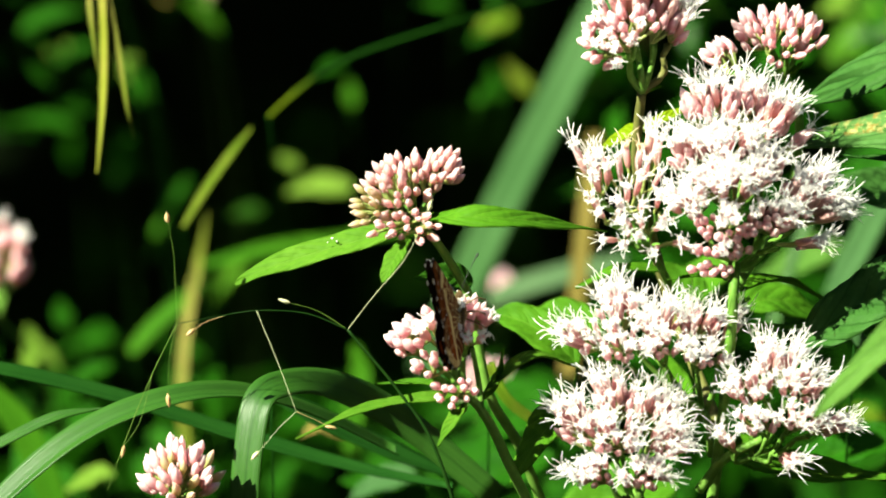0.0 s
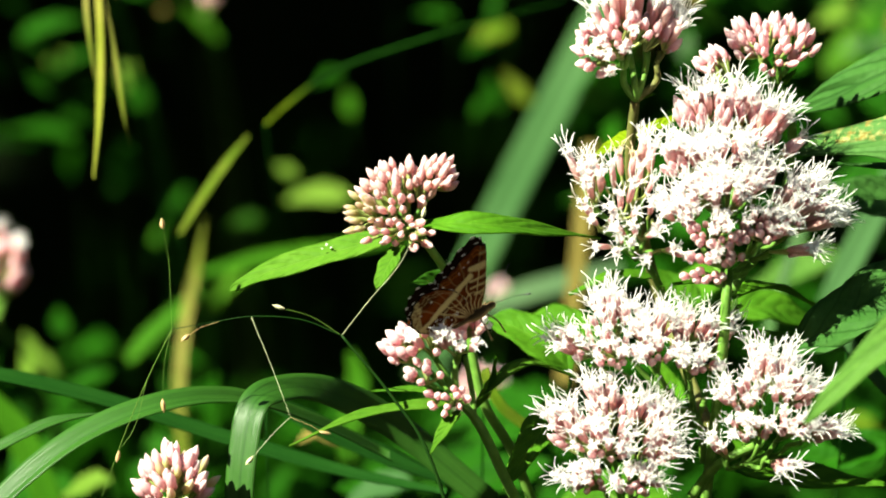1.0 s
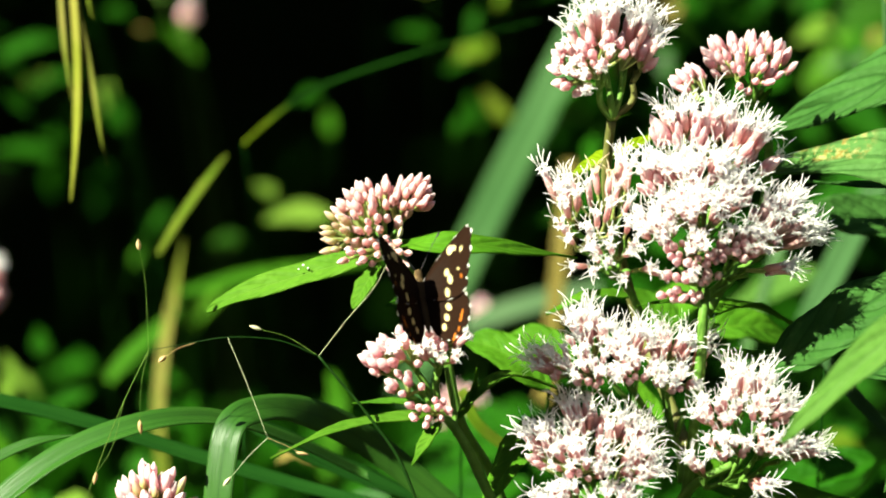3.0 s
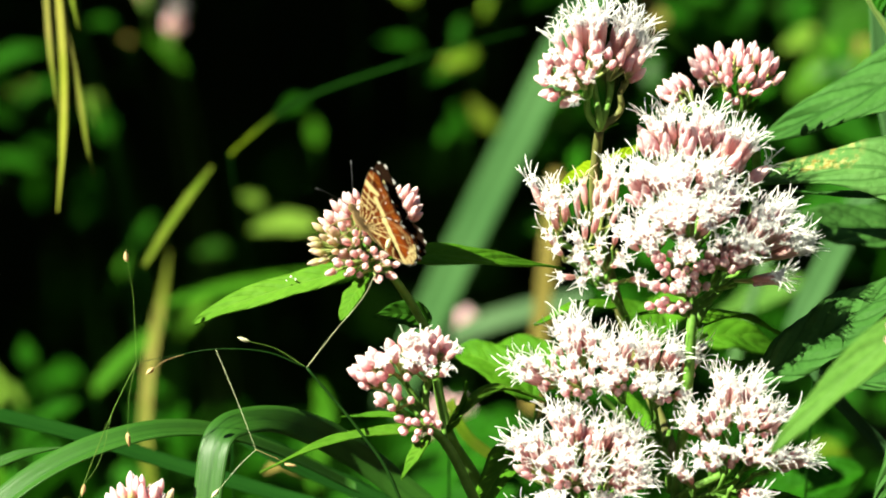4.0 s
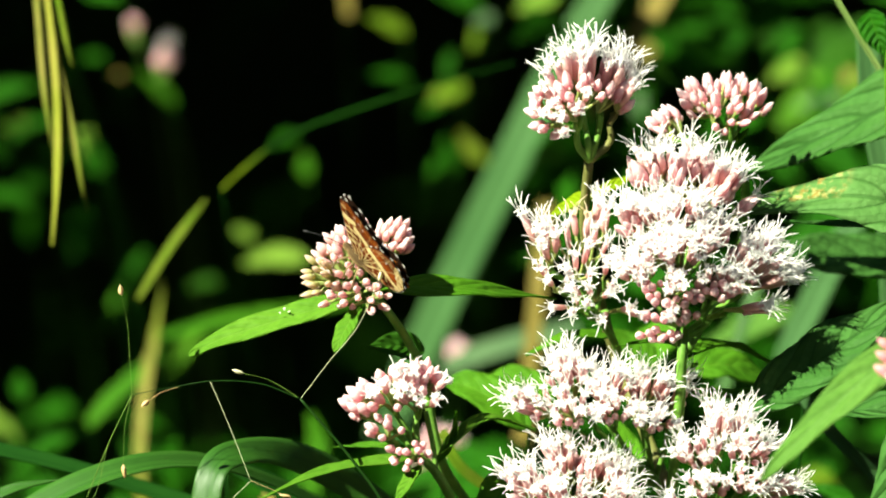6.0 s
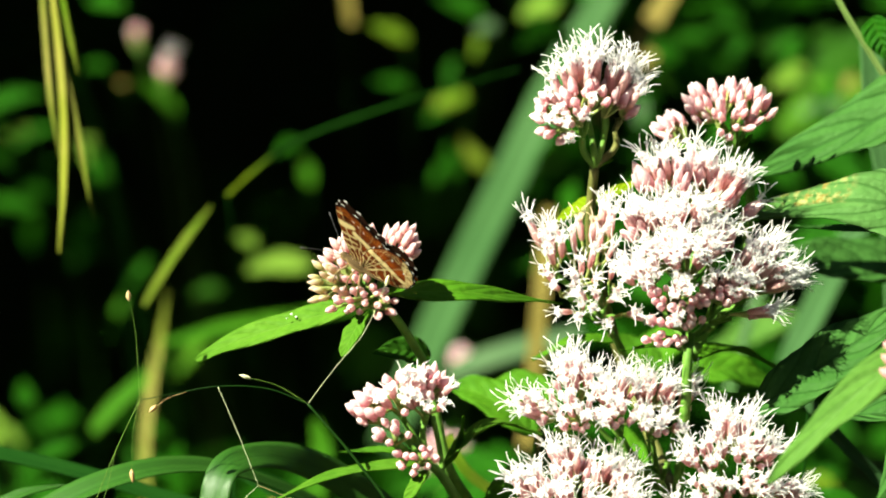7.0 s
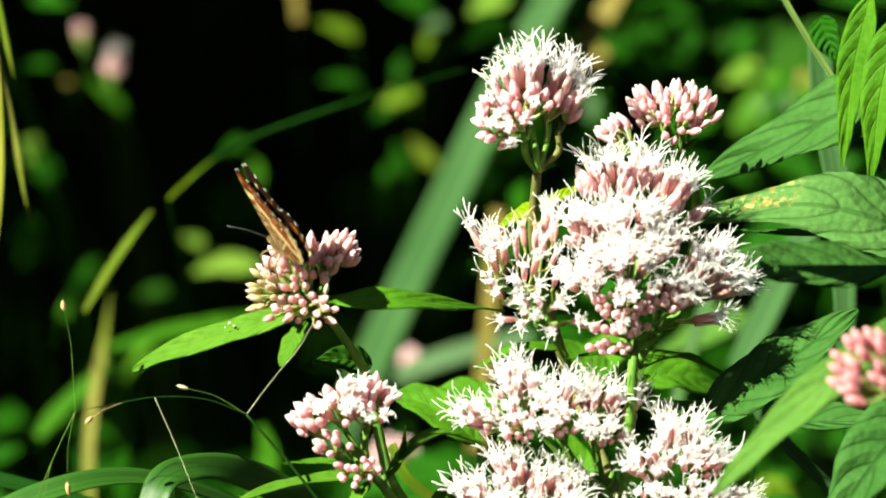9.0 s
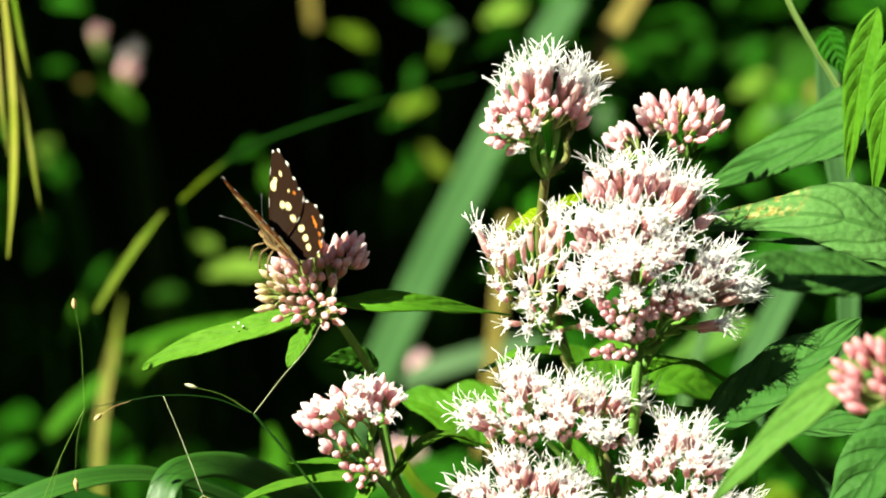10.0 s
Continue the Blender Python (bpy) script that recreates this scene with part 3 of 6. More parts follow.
def shade_tree():
    """An unseen tree added beside the hedge so its low boughs shade the undergrowth."""
    foot = Vector((-2.7, 3.5, -0.03))
    p = thing("hazel_tree", foot, "unseen leafy tree added to shade the undergrowth", "tree")
    r = random.Random(4)
    fork = foot + Vector((0.1, -0.1, 1.05))
    s = Shape()
    s.tube(curve_through([foot, foot + Vector((0.08, 0.0, 0.5)), fork], 10), [0.075 - 0.002 * i for i in range(11)], 12)
    shaped("trunk", s, [BARK], p, foot)
    for x, y in ((-1.3, 1.9), (-0.5, 2.6), (0.6, 2.3), (0.3, 3.4), (-0.9, 4.2), (-3.2, 2.2), (-3.4, 4.3), (0.9, 4.3)):
        end = Vector((x, y, 1.75 + r.uniform(-0.1, 0.2)))
        mid = fork.lerp(end, 0.45) + Vector((0, 0, 0.32))
        t = Shape()
        t.tube(curve_through([fork - Vector((0, 0, 0.04)), mid, end], 14), [0.034 - 0.0021 * i for i in range(15)], 8)
        for k in range(5):
            a = mid.lerp(end, 0.15 + 0.2 * k)
            d = Vector((r.uniform(-1, 1), r.uniform(-1, 1), r.uniform(-0.1, 0.3))) * 0.45
            t.tube(curve_through([a, a + d * 0.5 + Vector((0, 0, 0.04)), a + d], 6), [0.009, 0.008, 0.007, 0.006, 0.005, 0.004, 0.002], 6)
        shaped("limb", t, [BARK], p, fork)

    def crown(q):
        n = noise.noise(Vector((q.x * 1.3, q.y * 1.3, 4)))
        side = q.x > -2.9 + 0.9 * n - 0.4 and q.x < 1.1 + 0.6 * n and q.y < 4.6 + 0.6 * n
        return side and q.z < 1.88 + 0.35 * noise.noise(Vector((q.x * 1.7, q.y * 1.7, 9)))

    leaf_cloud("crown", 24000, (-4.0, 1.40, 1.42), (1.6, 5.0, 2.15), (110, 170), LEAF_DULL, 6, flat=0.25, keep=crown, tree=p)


def sky_block_ring():
    """An unseen dark ring all round, added to block low sky light."""
    s = Shape()
    n, rows_up = 160, 10
    verts, uvs, faces = [], [], []
    for i in range(n):
        a = 2 * math.pi * i / n
        tall = 8.0 + 1.2 * noise.noise(Vector((math.cos(a) * 6, math.sin(a) * 6, 1)))
        for j in range(rows_up + 1):
            z = tall * j / rows_up
            r = 16 + 1.2 * noise.noise(Vector((math.cos(a) * 9, math.sin(a) * 9, z * 0.9))) + 0.05 * z * z
            verts.append(Vector((math.cos(a) * r, math.sin(a) * r + 2, z - 0.1)))
            uvs.append((i / n, j / rows_up))
    for i in range(n):
        for j in range(rows_up):
            a, b = i * (rows_up + 1) + j, ((i + 1) % n) * (rows_up + 1) + j
            faces.append((a, b, b + 1, a + 1))
    s.add(verts, faces, uvs)
    whole("backdrop_trees", s, [PAINTED_SHADE], Vector((0, 2, 0)), "unseen near-black ring added to block low sky light", "trees", kind="structure")


def undergrowth():
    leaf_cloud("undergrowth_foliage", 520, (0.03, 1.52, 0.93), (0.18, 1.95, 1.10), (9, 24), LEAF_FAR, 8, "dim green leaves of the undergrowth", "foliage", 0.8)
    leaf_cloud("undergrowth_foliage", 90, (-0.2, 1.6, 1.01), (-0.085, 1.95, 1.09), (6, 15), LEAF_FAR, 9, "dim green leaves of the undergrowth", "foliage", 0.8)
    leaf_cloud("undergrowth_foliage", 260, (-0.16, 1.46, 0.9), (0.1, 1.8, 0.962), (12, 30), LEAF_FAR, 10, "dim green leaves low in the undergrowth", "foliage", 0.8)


def meadow():
    """Short grass that covers the earth below the flowers."""
    r = random.Random(3)
    s = Shape()
    for i in range(16000):
        a, q = r.uniform(0, 6.28), r.uniform(0, 1) ** 0.7 * 6.5
        p = Vector((q * math.cos(a), 1.0 + q * math.sin(a), -0.03))
        if p.y > 4.0:
            continue
        p.z += 0.03 * noise.noise(Vector((p.x * 2.0, p.y * 2.0, 0)))
        tall = r.uniform(0.08, 0.3) * (1 + 0.5 * noise.noise(p * 1.5))
        b = r.uniform(0, 6.28)
        out = Vector((math.cos(b), math.sin(b), 0))
        side = Vector((-out.y, out.x, 0)) * r.uniform(0.002, 0.005)
        k = r.uniform(0.2, 0.7) * tall
        mid, tip = p + out * k * 0.3 + Vector((0, 0, tall * 0.6)), p + out * k + Vector((0, 0, tall * r.uniform(0.7, 1.0)))
        s.add([p - side, p + side, mid + side * 0.8, mid - side * 0.8, tip], [(0, 1, 2, 3), (3, 2, 4)], [(0, 0), (1, 0), (1, 0.5), (0, 0.5), (0.5, 1)])
    whole("meadow_grass", s, [GRASS_FAR], Vector((0, 1, 0)), "short green grass covering the earth", "grass", kind="stuff")


ground()
meadow()
hedge()
shade_tree()
undergrowth()
sky_block_ring()

# ---------------------------------------------------------------- the flowering plants
def main_plant():
    foot = ground_below(40, 25)
    p = thing("flowering_plant", foot, "hemp agrimony with pale pink flower clusters, mostly open", "flower", "flowering plants")
    stem(p, [foot, spot(36.6, -105.9, 25), spot(40.1, -60.9, 14), spot(42.4, -40.9, 8), spot(44.0, -24.0, 0), spot(44.4, -16.0, -2), spot(44.8, -12.4, 2)], 2.4, thin=1.7)
    stem(p, [spot(42.1, -40.9, 24), spot(33.6, -19.9, 36), spot(28.8, -2.9, 24), spot(27.1, 6.1, 16), spot(27.9, 17.6, 8)], 2.2, STEM_RED, "side_stem", 1.7)
    stem(p, [spot(45.2, -15.9, 10), spot(54.6, 2.1, 28), spot(55.6, 14.1, 24), spot(53.4, 20.6, 18)], 1.8, STEM, "side_stem", 1.5)
    stem(p, [spot(40.6, -45.9, 12), spot(39.6, -38.9, 9), spot(34.6, -34.9, 8)], 1.3, STEM, "side_stem", 1.3)
    stem(p, [spot(38.6, -51.9, 12), spot(43.1, -46.4, 8), spot(49.6, -42.9, 6)], 1.9, STEM, "side_stem", 1.4)
    stem(p, [spot(37.6, -65.9, 16), spot(30.6, -58.9, 10), spot(27.6, -51.9, 6)], 2.2, STEM, "side_stem", 1.6)
    stem(p, [spot(33.6, -19.9, 22), spot(32.6, -14.9, 12), spot(29.6, -9.9, 6)], 1.6, STEM, "side_stem", 1.2)
    # upper corymb on its reddish stalk
    top = spot(28.1, 17.9, 8)
    corymb(p, spot(25.4, 23.4, 3), spot(22.0, 26.8, 0), (4.8, 3.8, 4.2), 22, BUDS_FAT, STARRY, 0.3, (0.2, -1, -0.2), 11, axis=(-0.55, -0.75, 0.05), cover=1.75, scale=0.9, radial=0.5, stalk=[top, spot(26.0, 20.6, 6)], label="rosy buds on the shaded side of the cluster", head=2.2)
    corymb(p, spot(27.4, 24.6, 6), spot(26.2, 32.0, 3), (4.0, 4.0, 3.4), 14, BUDS_FAT + BUDS_PALE, OPEN, 0.7, (0.1, 0, 1), 111, axis=(-0.05, -0.3, 1), cover=1.5, radial=-0.1, stalk=[top, spot(27.8, 21.0, 6)], label="open florets with long white styles", head=4.0)
    corymb(p, spot(30.2, 23.8, 7), spot(31.6, 30.4, 5), (3.6, 3.6, 3.6), 11, BUDS_FAT + BUDS, OPEN, 0.6, (0.3, 0, 1), 112, axis=(0.45, -0.3, 0.9), cover=1.5, radial=0.0, stalk=[top, spot(29.0, 20.6, 7)], label="open florets with long white styles", head=4.0)
    corymb(p, spot(26.2, 24.0, 3), spot(27.0, 29.0, -2), (4.2, 3.4, 3.4), 9, BUDS_FAT + BUDS, STARRY, 0.15, (0, -1, 0), 113, axis=(0.05, -0.85, 0.5), cover=1.5, scale=0.95, radial=0.2, head=2.0)
    corymb(p, spot(23.4, 26.0, 4), spot(22.4, 29.6, 2), (2.0, 2.2, 2.2), 5, BUDS_FAT, OPEN, 0.35, (-0.6, 0, 1), 114, axis=(-0.6, -0.3, 0.75), cover=1.4, radial=0.0, head=3.0)
    corymb(p, spot(32.4, 25.0, 7), spot(33.8, 28.0, 6), (2.2, 2.4, 2.6), 6, BUDS, OPEN, 0.75, (0.6, 0, 1), 115, axis=(0.75, -0.3, 0.6), cover=1.4, radial=0.0, stem=STEM_RED, stalk=[top, spot(31.8, 21.4, 8)], head=3.2)
    # budding corymb a little behind, with a smaller shaded one beside it
    corymb(p, spot(53.2, 21.0, 18), spot(51.6, 27.6, 16), (8.4, 5.8, 5.2), 40, BUDS_PALE, seed=12, cover=1.65, rough=0.36, scale=0.9, axis=(0.05, -0.55, 0.85), radial=0.05, label="flower cluster still in bud", head=2.4)
    corymb(p, spot(51.8, 22.0, 15), spot(52.6, 25.4, 12), (4.2, 3.0, 3.0), 10, BUDS + BUDS_PALE, seed=121, cover=1.6, scale=0.8, axis=(0.2, -0.9, 0.1), radial=0.3, head=1.8)
    corymb(p, spot(46.6, 20.6, 22), spot(42.4, 24.0, 24), (3.4, 3.0, 3.2), 13, BUDS, seed=13, cover=1.4, scale=0.95, axis=(-0.5, -0.3, 0.8), radial=0.1, label="small shaded flower cluster in bud", head=1.8)
    # the great corymb: tufts of heads on forked stalks
    mid, low = spot(44.8, -3.0, 12), spot(44.3, -13.4, 2)
    tufts = (
        # node, centre, size, heads, closed, opened, share, axis, cover, scale
        ((42.0, 7.4, 10), (40.6, 14.8, 4), (5.4, 4.6, 3.6), 24, BUDS_LONG, OPEN, 0.36, (-0.15, -0.45, 0.9), 1.55, 0.92),
        ((46.0, 7.4, 10), (46.8, 14.8, 6), (3.8, 3.6, 3.2), 12, BUDS_LONG, OPEN, 0.42, (0.2, -0.35, 0.9), 1.4, 0.92),
        ((47.0, 6.0, 8), (50.8, 12.4, 3), (4.0, 4.0, 4.2), 16, BUDS_LONG + BUDS, OPEN + TALL, 0.55, (0.45, -0.5, 0.75), 1.5, 0.9),
        ((51.0, 5.6, 8), (55.0, 9.0, 5), (2.0, 2.0, 1.6), 4, BUDS_LONG, OPEN, 0.25, (0.85, -0.3, 0.5), 0.9, 0.9),
        ((38.0, 12.0, 8), (36.4, 15.2, 6), (1.8, 1.8, 1.6), 3, BUDS_LONG, (), 0.0, (-0.75, -0.3, 0.6), 0.9, 0.8),
        ((43.0, 2.0, 8), (42.8, 8.2, -2), (6.2, 5.0, 3.2), 22, BUDS_LONG, OPEN, 0.96, (0.0, -0.7, 0.75), 1.4, 0.9),
        ((38.6, 2.0, 8), (36.2, 6.6, 0), (4.0, 4.0, 3.6), 15, BUDS_PALE, OPEN, 0.45, (-0.5, -0.6, 0.65), 1.5, 0.95),
        ((43.2, -5.0, 6), (43.4, 1.6, -6), (6.6, 5.0, 3.8), 26, BUDS_PALE, OPEN, 0.95, (0.0, -0.75, 0.7), 1.4, 0.9),
        ((48.6, -2.0, 8), (49.6, 4.2, -2), (4.0, 4.0, 3.4), 14, BUDS, OPEN, 0.7, (0.3, -0.65, 0.7), 1.4, 0.9),
        ((51.0, -6.0, 8), (56.0, -1.0, 2), (5.0, 4.6, 4.2), 24, BUDS, TALL + OPEN, 0.92, (0.7, -0.35, 0.65), 1.45, 0.9),
        ((52.0, -8.0, 8), (59.0, -4.0, 3), (3.4, 3.0, 2.2), 8, BUDS, TALL, 1.0, (0.95, -0.3, 0.25), 1.1, 0.9),
        ((48.4, -8.8, 6), (51.2, -4.6, -5), (4.8, 4.0, 3.4), 18, BUDS_FAT + BUDS, OPEN + STARRY, 0.6, (0.35, -0.8, 0.4), 1.5, 0.9),
        ((50.0, -10.0, 7), (56.4, -8.4, 0), (2.6, 2.4, 1.4), 5, BUDS, SPARSE + OPEN, 0.7, (0.9, -0.4, 0.1), 1.0, 0.9),
        ((38.8, -5.4, 6), (36.8, -1.8, -3), (4.2, 4.0, 3.4), 13, BUDS, OPEN + SPARSE, 0.8, (-0.4, -0.75, 0.5), 1.4, 0.9),
        ((43.8, -9.4, 6), (43.0, -6.0, -6), (6.2, 3.6, 3.6), 24, BUDS_FAT + BUDS, STARRY, 0.3, (0.0, -0.95, 0.1), 1.55, 0.88),
        ((43.8, -13.0, 6), (42.6, -10.2, -4), (5.6, 3.0, 1.9), 16, BUDS_FAT, STARRY, 0.12, (0.0, -0.95, -0.15), 1.5, 0.82),
        ((42.0, -13.8, 6), (40.6, -13.4, -2), (4.6, 2.4, 1.0), 9, BUDS_FAT, (), 0.0, (-0.2, -0.9, -0.2), 1.5, 0.78),
    )
    for i, (node, centre, size, count, closed, opened, share, axis, cover, scale) in enumerate(tufts):
        way = mid if node[1] > -4 else low
        corymb(p, spot(*node), spot(*centre), size, max(3, round(count * 0.95)), closed, opened, share, (axis[0], -0.2, 1), 140 + i, cover, 0.3, scale=scale, axis=axis, radial=0.1, upright=0.2, stalk=[way, way.lerp(spot(*node), 0.6) + Vector((0, 0.002, -0.001))], thick=0.45, head=3.0 if share < 0.45 else 4.4, label="tuft of pale pink heads" if share < 0.45 else "tuft of open white florets")
    # the loose, fading corymb on the other fork
    fork = spot(28.6, -10.4, 8)
    loose = (
        ((19.8, 0.0, 6), (19.0, 4.2, 4), (2.8, 2.8, 3.0), 4, TALL[:1] + SPARSE, (-0.15, -0.3, 0.95), 1.0),
        ((20.6, -0.6, 5), (20.8, 2.4, 2), (3.6, 3.2, 3.0), 6, SPARSE, (-0.45, -0.7, 0.5), 0.92),
        ((24.4, 0.0, 5), (23.4, 3.6, 4), (3.0, 2.8, 3.0), 3, SPARSE, (-0.1, -0.3, 0.95), 0.9),
        ((27.0, 0.0, 6), (26.4, 5.6, 5), (3.0, 2.8, 2.8), 3, FADED[:1] + SPARSE, (0.0, -0.2, 1.0), 0.9),
        ((29.4, 0.4, 6), (30.0, 6.6, 4), (3.2, 3.0, 3.2), 5, TALL, (0.1, -0.3, 0.95), 0.9),
        ((29.0, -1.6, 4), (29.6, 2.6, 2), (3.4, 3.2, 3.2), 4, SPARSE, (0.1, -0.8, 0.4), 0.9),
        ((22.0, -5.4, 4), (22.2, -3.6, 0), (3.8, 3.4, 3.6), 6, SPARSE, (-0.3, -0.85, 0.0), 0.9),
        ((26.6, -4.2, 3), (26.6, -1.4, -1), (4.2, 3.6, 3.4), 7, SPARSE + FADED[:1] + SPARSE, (0.0, -0.9, 0.3), 0.9),
        ((31.0, -5.0, 4), (31.6, -2.6, 0), (3.4, 3.2, 3.2), 4, SPARSE, (0.2, -0.8, 0.2), 0.9),
        ((24.8, -9.2, 4), (24.6, -8.4, 0), (3.8, 3.2, 2.8), 5, SPARSE, (-0.5, -0.8, -0.2), 0.86),
        ((28.4, -8.2, 3), (28.6, -6.6, -2), (4.0, 3.2, 3.2), 6, SPARSE, (0.0, -0.95, 0.0), 0.86),
        ((32.0, -9.6, 4), (33.2, -9.4, 0), (4.2, 3.2, 2.6), 5, SPARSE, (0.2, -0.9, -0.3), 0.86),
    )
    for i, (node, centre, size, count, opened, axis, scale) in enumerate(loose):
        corymb(p, spot(*node), spot(*centre), size, max(2, round(count * 0.62)), BUDS, opened, 1.0, axis, 170 + i, 1.4, 0.3, head=5.0, scale=scale, axis=axis, radial=0.0, upright=0.3, stalk=[fork, fork.lerp(spot(*node), 0.55) + Vector((0, 0.002, 0.001))], thick=0.36, label="loose tuft of opened florets")
    # the lower corymbs
    mid, right, left = spot(39.2, -39.5, 12), spot(47.8, -46.0, 8), spot(27.6, -55.0, 8)
    lower = (
        (mid, (26.0, -25.0, 6), (24.0, -20.6, 2), (4.6, 4.0, 3.6), 15, BUDS, OPEN + TALL, 0.85, (-0.2, -0.4, 0.9)),
        (mid, (21.6, -29.0, 4), (18.6, -26.0, 0), (3.8, 3.6, 3.4), 13, BUDS, SPARSE + OPEN, 0.85, (-0.7, -0.6, 0.3)),
        (mid, (26.0, -29.6, 3), (24.8, -27.0, -3), (5.0, 3.6, 3.6), 19, BUDS + BUDS_FAT, SPARSE + STARRY, 0.7, (0.0, -0.9, 0.3)),
        (mid, (31.0, -27.4, 5), (31.0, -22.8, 1), (4.4, 4.0, 3.4), 14, BUDS, OPEN + SPARSE, 0.9, (0.05, -0.5, 0.85)),
        (mid, (32.4, -29.8, 3), (32.2, -27.0, -3), (4.6, 3.6, 3.2), 16, BUDS, SPARSE + STARRY, 0.75, (0.0, -0.9, 0.2)),
        (mid, (37.4, -28.0, 5), (38.0, -23.4, 2), (4.6, 4.0, 3.4), 15, BUDS, OPEN + SPARSE, 0.9, (0.2, -0.5, 0.85)),
        (mid, (38.4, -31.0, 4), (39.2, -28.6, -2), (4.6, 3.6, 3.0), 15, BUDS, SPARSE + STARRY, 0.8, (0.2, -0.85, 0.1)),
        (mid, (42.6, -27.6, 6), (43.8, -24.4, 4), (2.4, 2.4, 2.6), 6, BUDS, OPEN, 0.9, (0.5, -0.4, 0.8)),
        (right, (50.6, -36.0, 4), (51.4, -30.2, 0), (4.6, 4.0, 3.2), 16, BUDS_FAT, TALL + OPEN, 0.85, (0.1, -0.4, 0.9)),
        (right, (48.0, -38.4, 3), (47.2, -34.8, -3), (4.8, 4.0, 3.4), 17, BUDS, OPEN + SPARSE, 0.85, (-0.2, -0.85, 0.4)),
        (right, (53.8, -37.6, 3), (56.0, -34.0, -2), (5.0, 4.0, 3.2), 17, BUDS, OPEN + SPARSE, 0.85, (0.5, -0.7, 0.45)),
        (right, (50.4, -42.4, 3), (49.4, -40.4, -4), (5.0, 3.6, 3.0), 17, BUDS + BUDS_FAT, STARRY + SPARSE, 0.75, (-0.1, -0.95, 0.05)),
        (right, (54.4, -42.0, 3), (55.8, -40.0, -3), (4.6, 3.6, 2.8), 14, BUDS, OPEN + SPARSE, 0.85, (0.5, -0.8, 0.0)),
        (right, (57.0, -42.6, 4), (61.6, -41.0, 0), (2.6, 2.4, 1.8), 6, BUDS, TALL, 0.9, (0.95, -0.3, 0.15)),
        (right, (52.6, -46.0, 4), (54.4, -46.4, 0), (2.2, 2.0, 1.4), 3, BUDS, OPEN, 1.0, (0.8, -0.4, -0.35)),
        (right, (44.4, -46.0, 4), (43.6, -43.4, 0), (2.4, 2.0, 1.8), 4, BUDS, OPEN, 1.0, (-0.3, -0.6, 0.6)),
        (left, (19.6, -45.4, 4), (17.0, -40.8, 0), (4.4, 4.0, 4.0), 16, BUDS_PALE, OPEN, 0.6, (-0.5, -0.5, 0.75)),
        (left, (24.4, -42.6, 4), (23.8, -36.6, 0), (5.0, 4.0, 3.6), 17, BUDS_PALE + BUDS_LONG, TALL + OPEN, 0.55, (-0.05, -0.4, 0.95)),
        (left, (24.0, -46.6, 3), (23.2, -43.2, -5), (5.6, 4.0, 4.2), 22, BUDS_PALE + BUDS, OPEN, 0.8, (0.0, -0.9, 0.3)),
        (left, (28.8, -43.2, 4), (30.4, -38.4, 0), (4.4, 4.0, 3.6), 15, BUDS, OPEN + TALL, 0.9, (0.4, -0.5, 0.8)),
        (left, (29.6, -47.0, 4), (32.4, -43.8, -2), (4.4, 4.0, 4.0), 17, BUDS, OPEN, 0.9, (0.6, -0.75, 0.3)),
        (left, (22.2, -50.6, 3), (20.4, -49.2, -4), (4.6, 3.6, 3.6), 17, BUDS, OPEN + STARRY, 0.8, (-0.4, -0.85, 0.0)),
        (left, (28.0, -51.0, 3), (29.0, -49.6, -4), (5.2, 3.6, 3.6), 19, BUDS_FAT, OPEN + STARRY, 0.7, (0.3, -0.9, 0.0)),
    )
    for i, (way, node, centre, size, count, closed, opened, share, axis) in enumerate(lower):
        corymb(p, spot(*node), spot(*centre), size, max(3, round(count * 0.85)), closed, opened, share, (axis[0], -0.3, 1), 190 + i, 1.45, 0.32, scale=0.84, head=4.6, axis=axis, radial=0.05, upright=0.2, stalk=[way, way.lerp(spot(*node), 0.6) + Vector((0, 0.002, -0.001))], thick=0.42, label="tuft of open white florets")
    # leaves
    leaf(p, [spot(32.6, -13.4, 14), spot(24.6, -13.4, 10), spot(16.6, -16.5, 8)], 3.4, LEAF, (-0.2, -0.5, 0.85), seed=21)
    leaf(p, [spot(28.1, 11.1, 20), spot(32.6, 13.6, 22), spot(39.6, 16.6, 26)], 2.6, LEAF_YELLOW, (-0.2, -0.6, 0.8), seed=22, label="yellowing leaf")
    leaf(p, [spot(28.1, 12.1, 18), spot(24.6, 10.1, 20), spot(20.1, 7.4, 20)], 3.0, LEAF_YELLOW, (-0.2, -0.7, 0.7), seed=23, label="yellowing leaf")
    leaf(p, [spot(44.6, -18.7, 60), spot(52.6, -18.4, 62), spot(62.1, -22.7, 66)], 7.4, LEAF, (-0.2, -0.75, 0.6), seed=24, fold=0.1)
    leaf(p, [spot(45.1, -16.9, 14), spot(52.6, -14.9, 24), spot(63.6, -19.9, 34)], 5.0, LEAF, (-0.2, -0.4, 0.85), seed=25)
    leaf(p, [spot(45.6, -23.9, 10), spot(49.6, -23.9, 14), spot(58.6, -22.9, 20)], 4.0, LEAF, (0.0, -0.6, 0.8), seed=26)
    leaf(p, [spot(44.6, -14.9, 6), spot(39.6, -14.2, 4), spot(32.6, -14.9, 2)], 1.2, LEAF, (0, -0.4, 0.9), seed=27, fold=0.3)
    leaf(p, [spot(38.6, -39.9, 14), spot(33.6, -36.9, 18), spot(31.1, -32.9, 22)], 6.0, LEAF, (0.1, -0.9, 0.4), seed=28)
    leaf(p, [spot(16.3, -34.5, 16), spot(11.4, -41.5, 12), spot(5.2, -51.2, 8)], 7.4, LEAF, (-0.45, -0.8, 0.4), seed=29, fold=0.1)
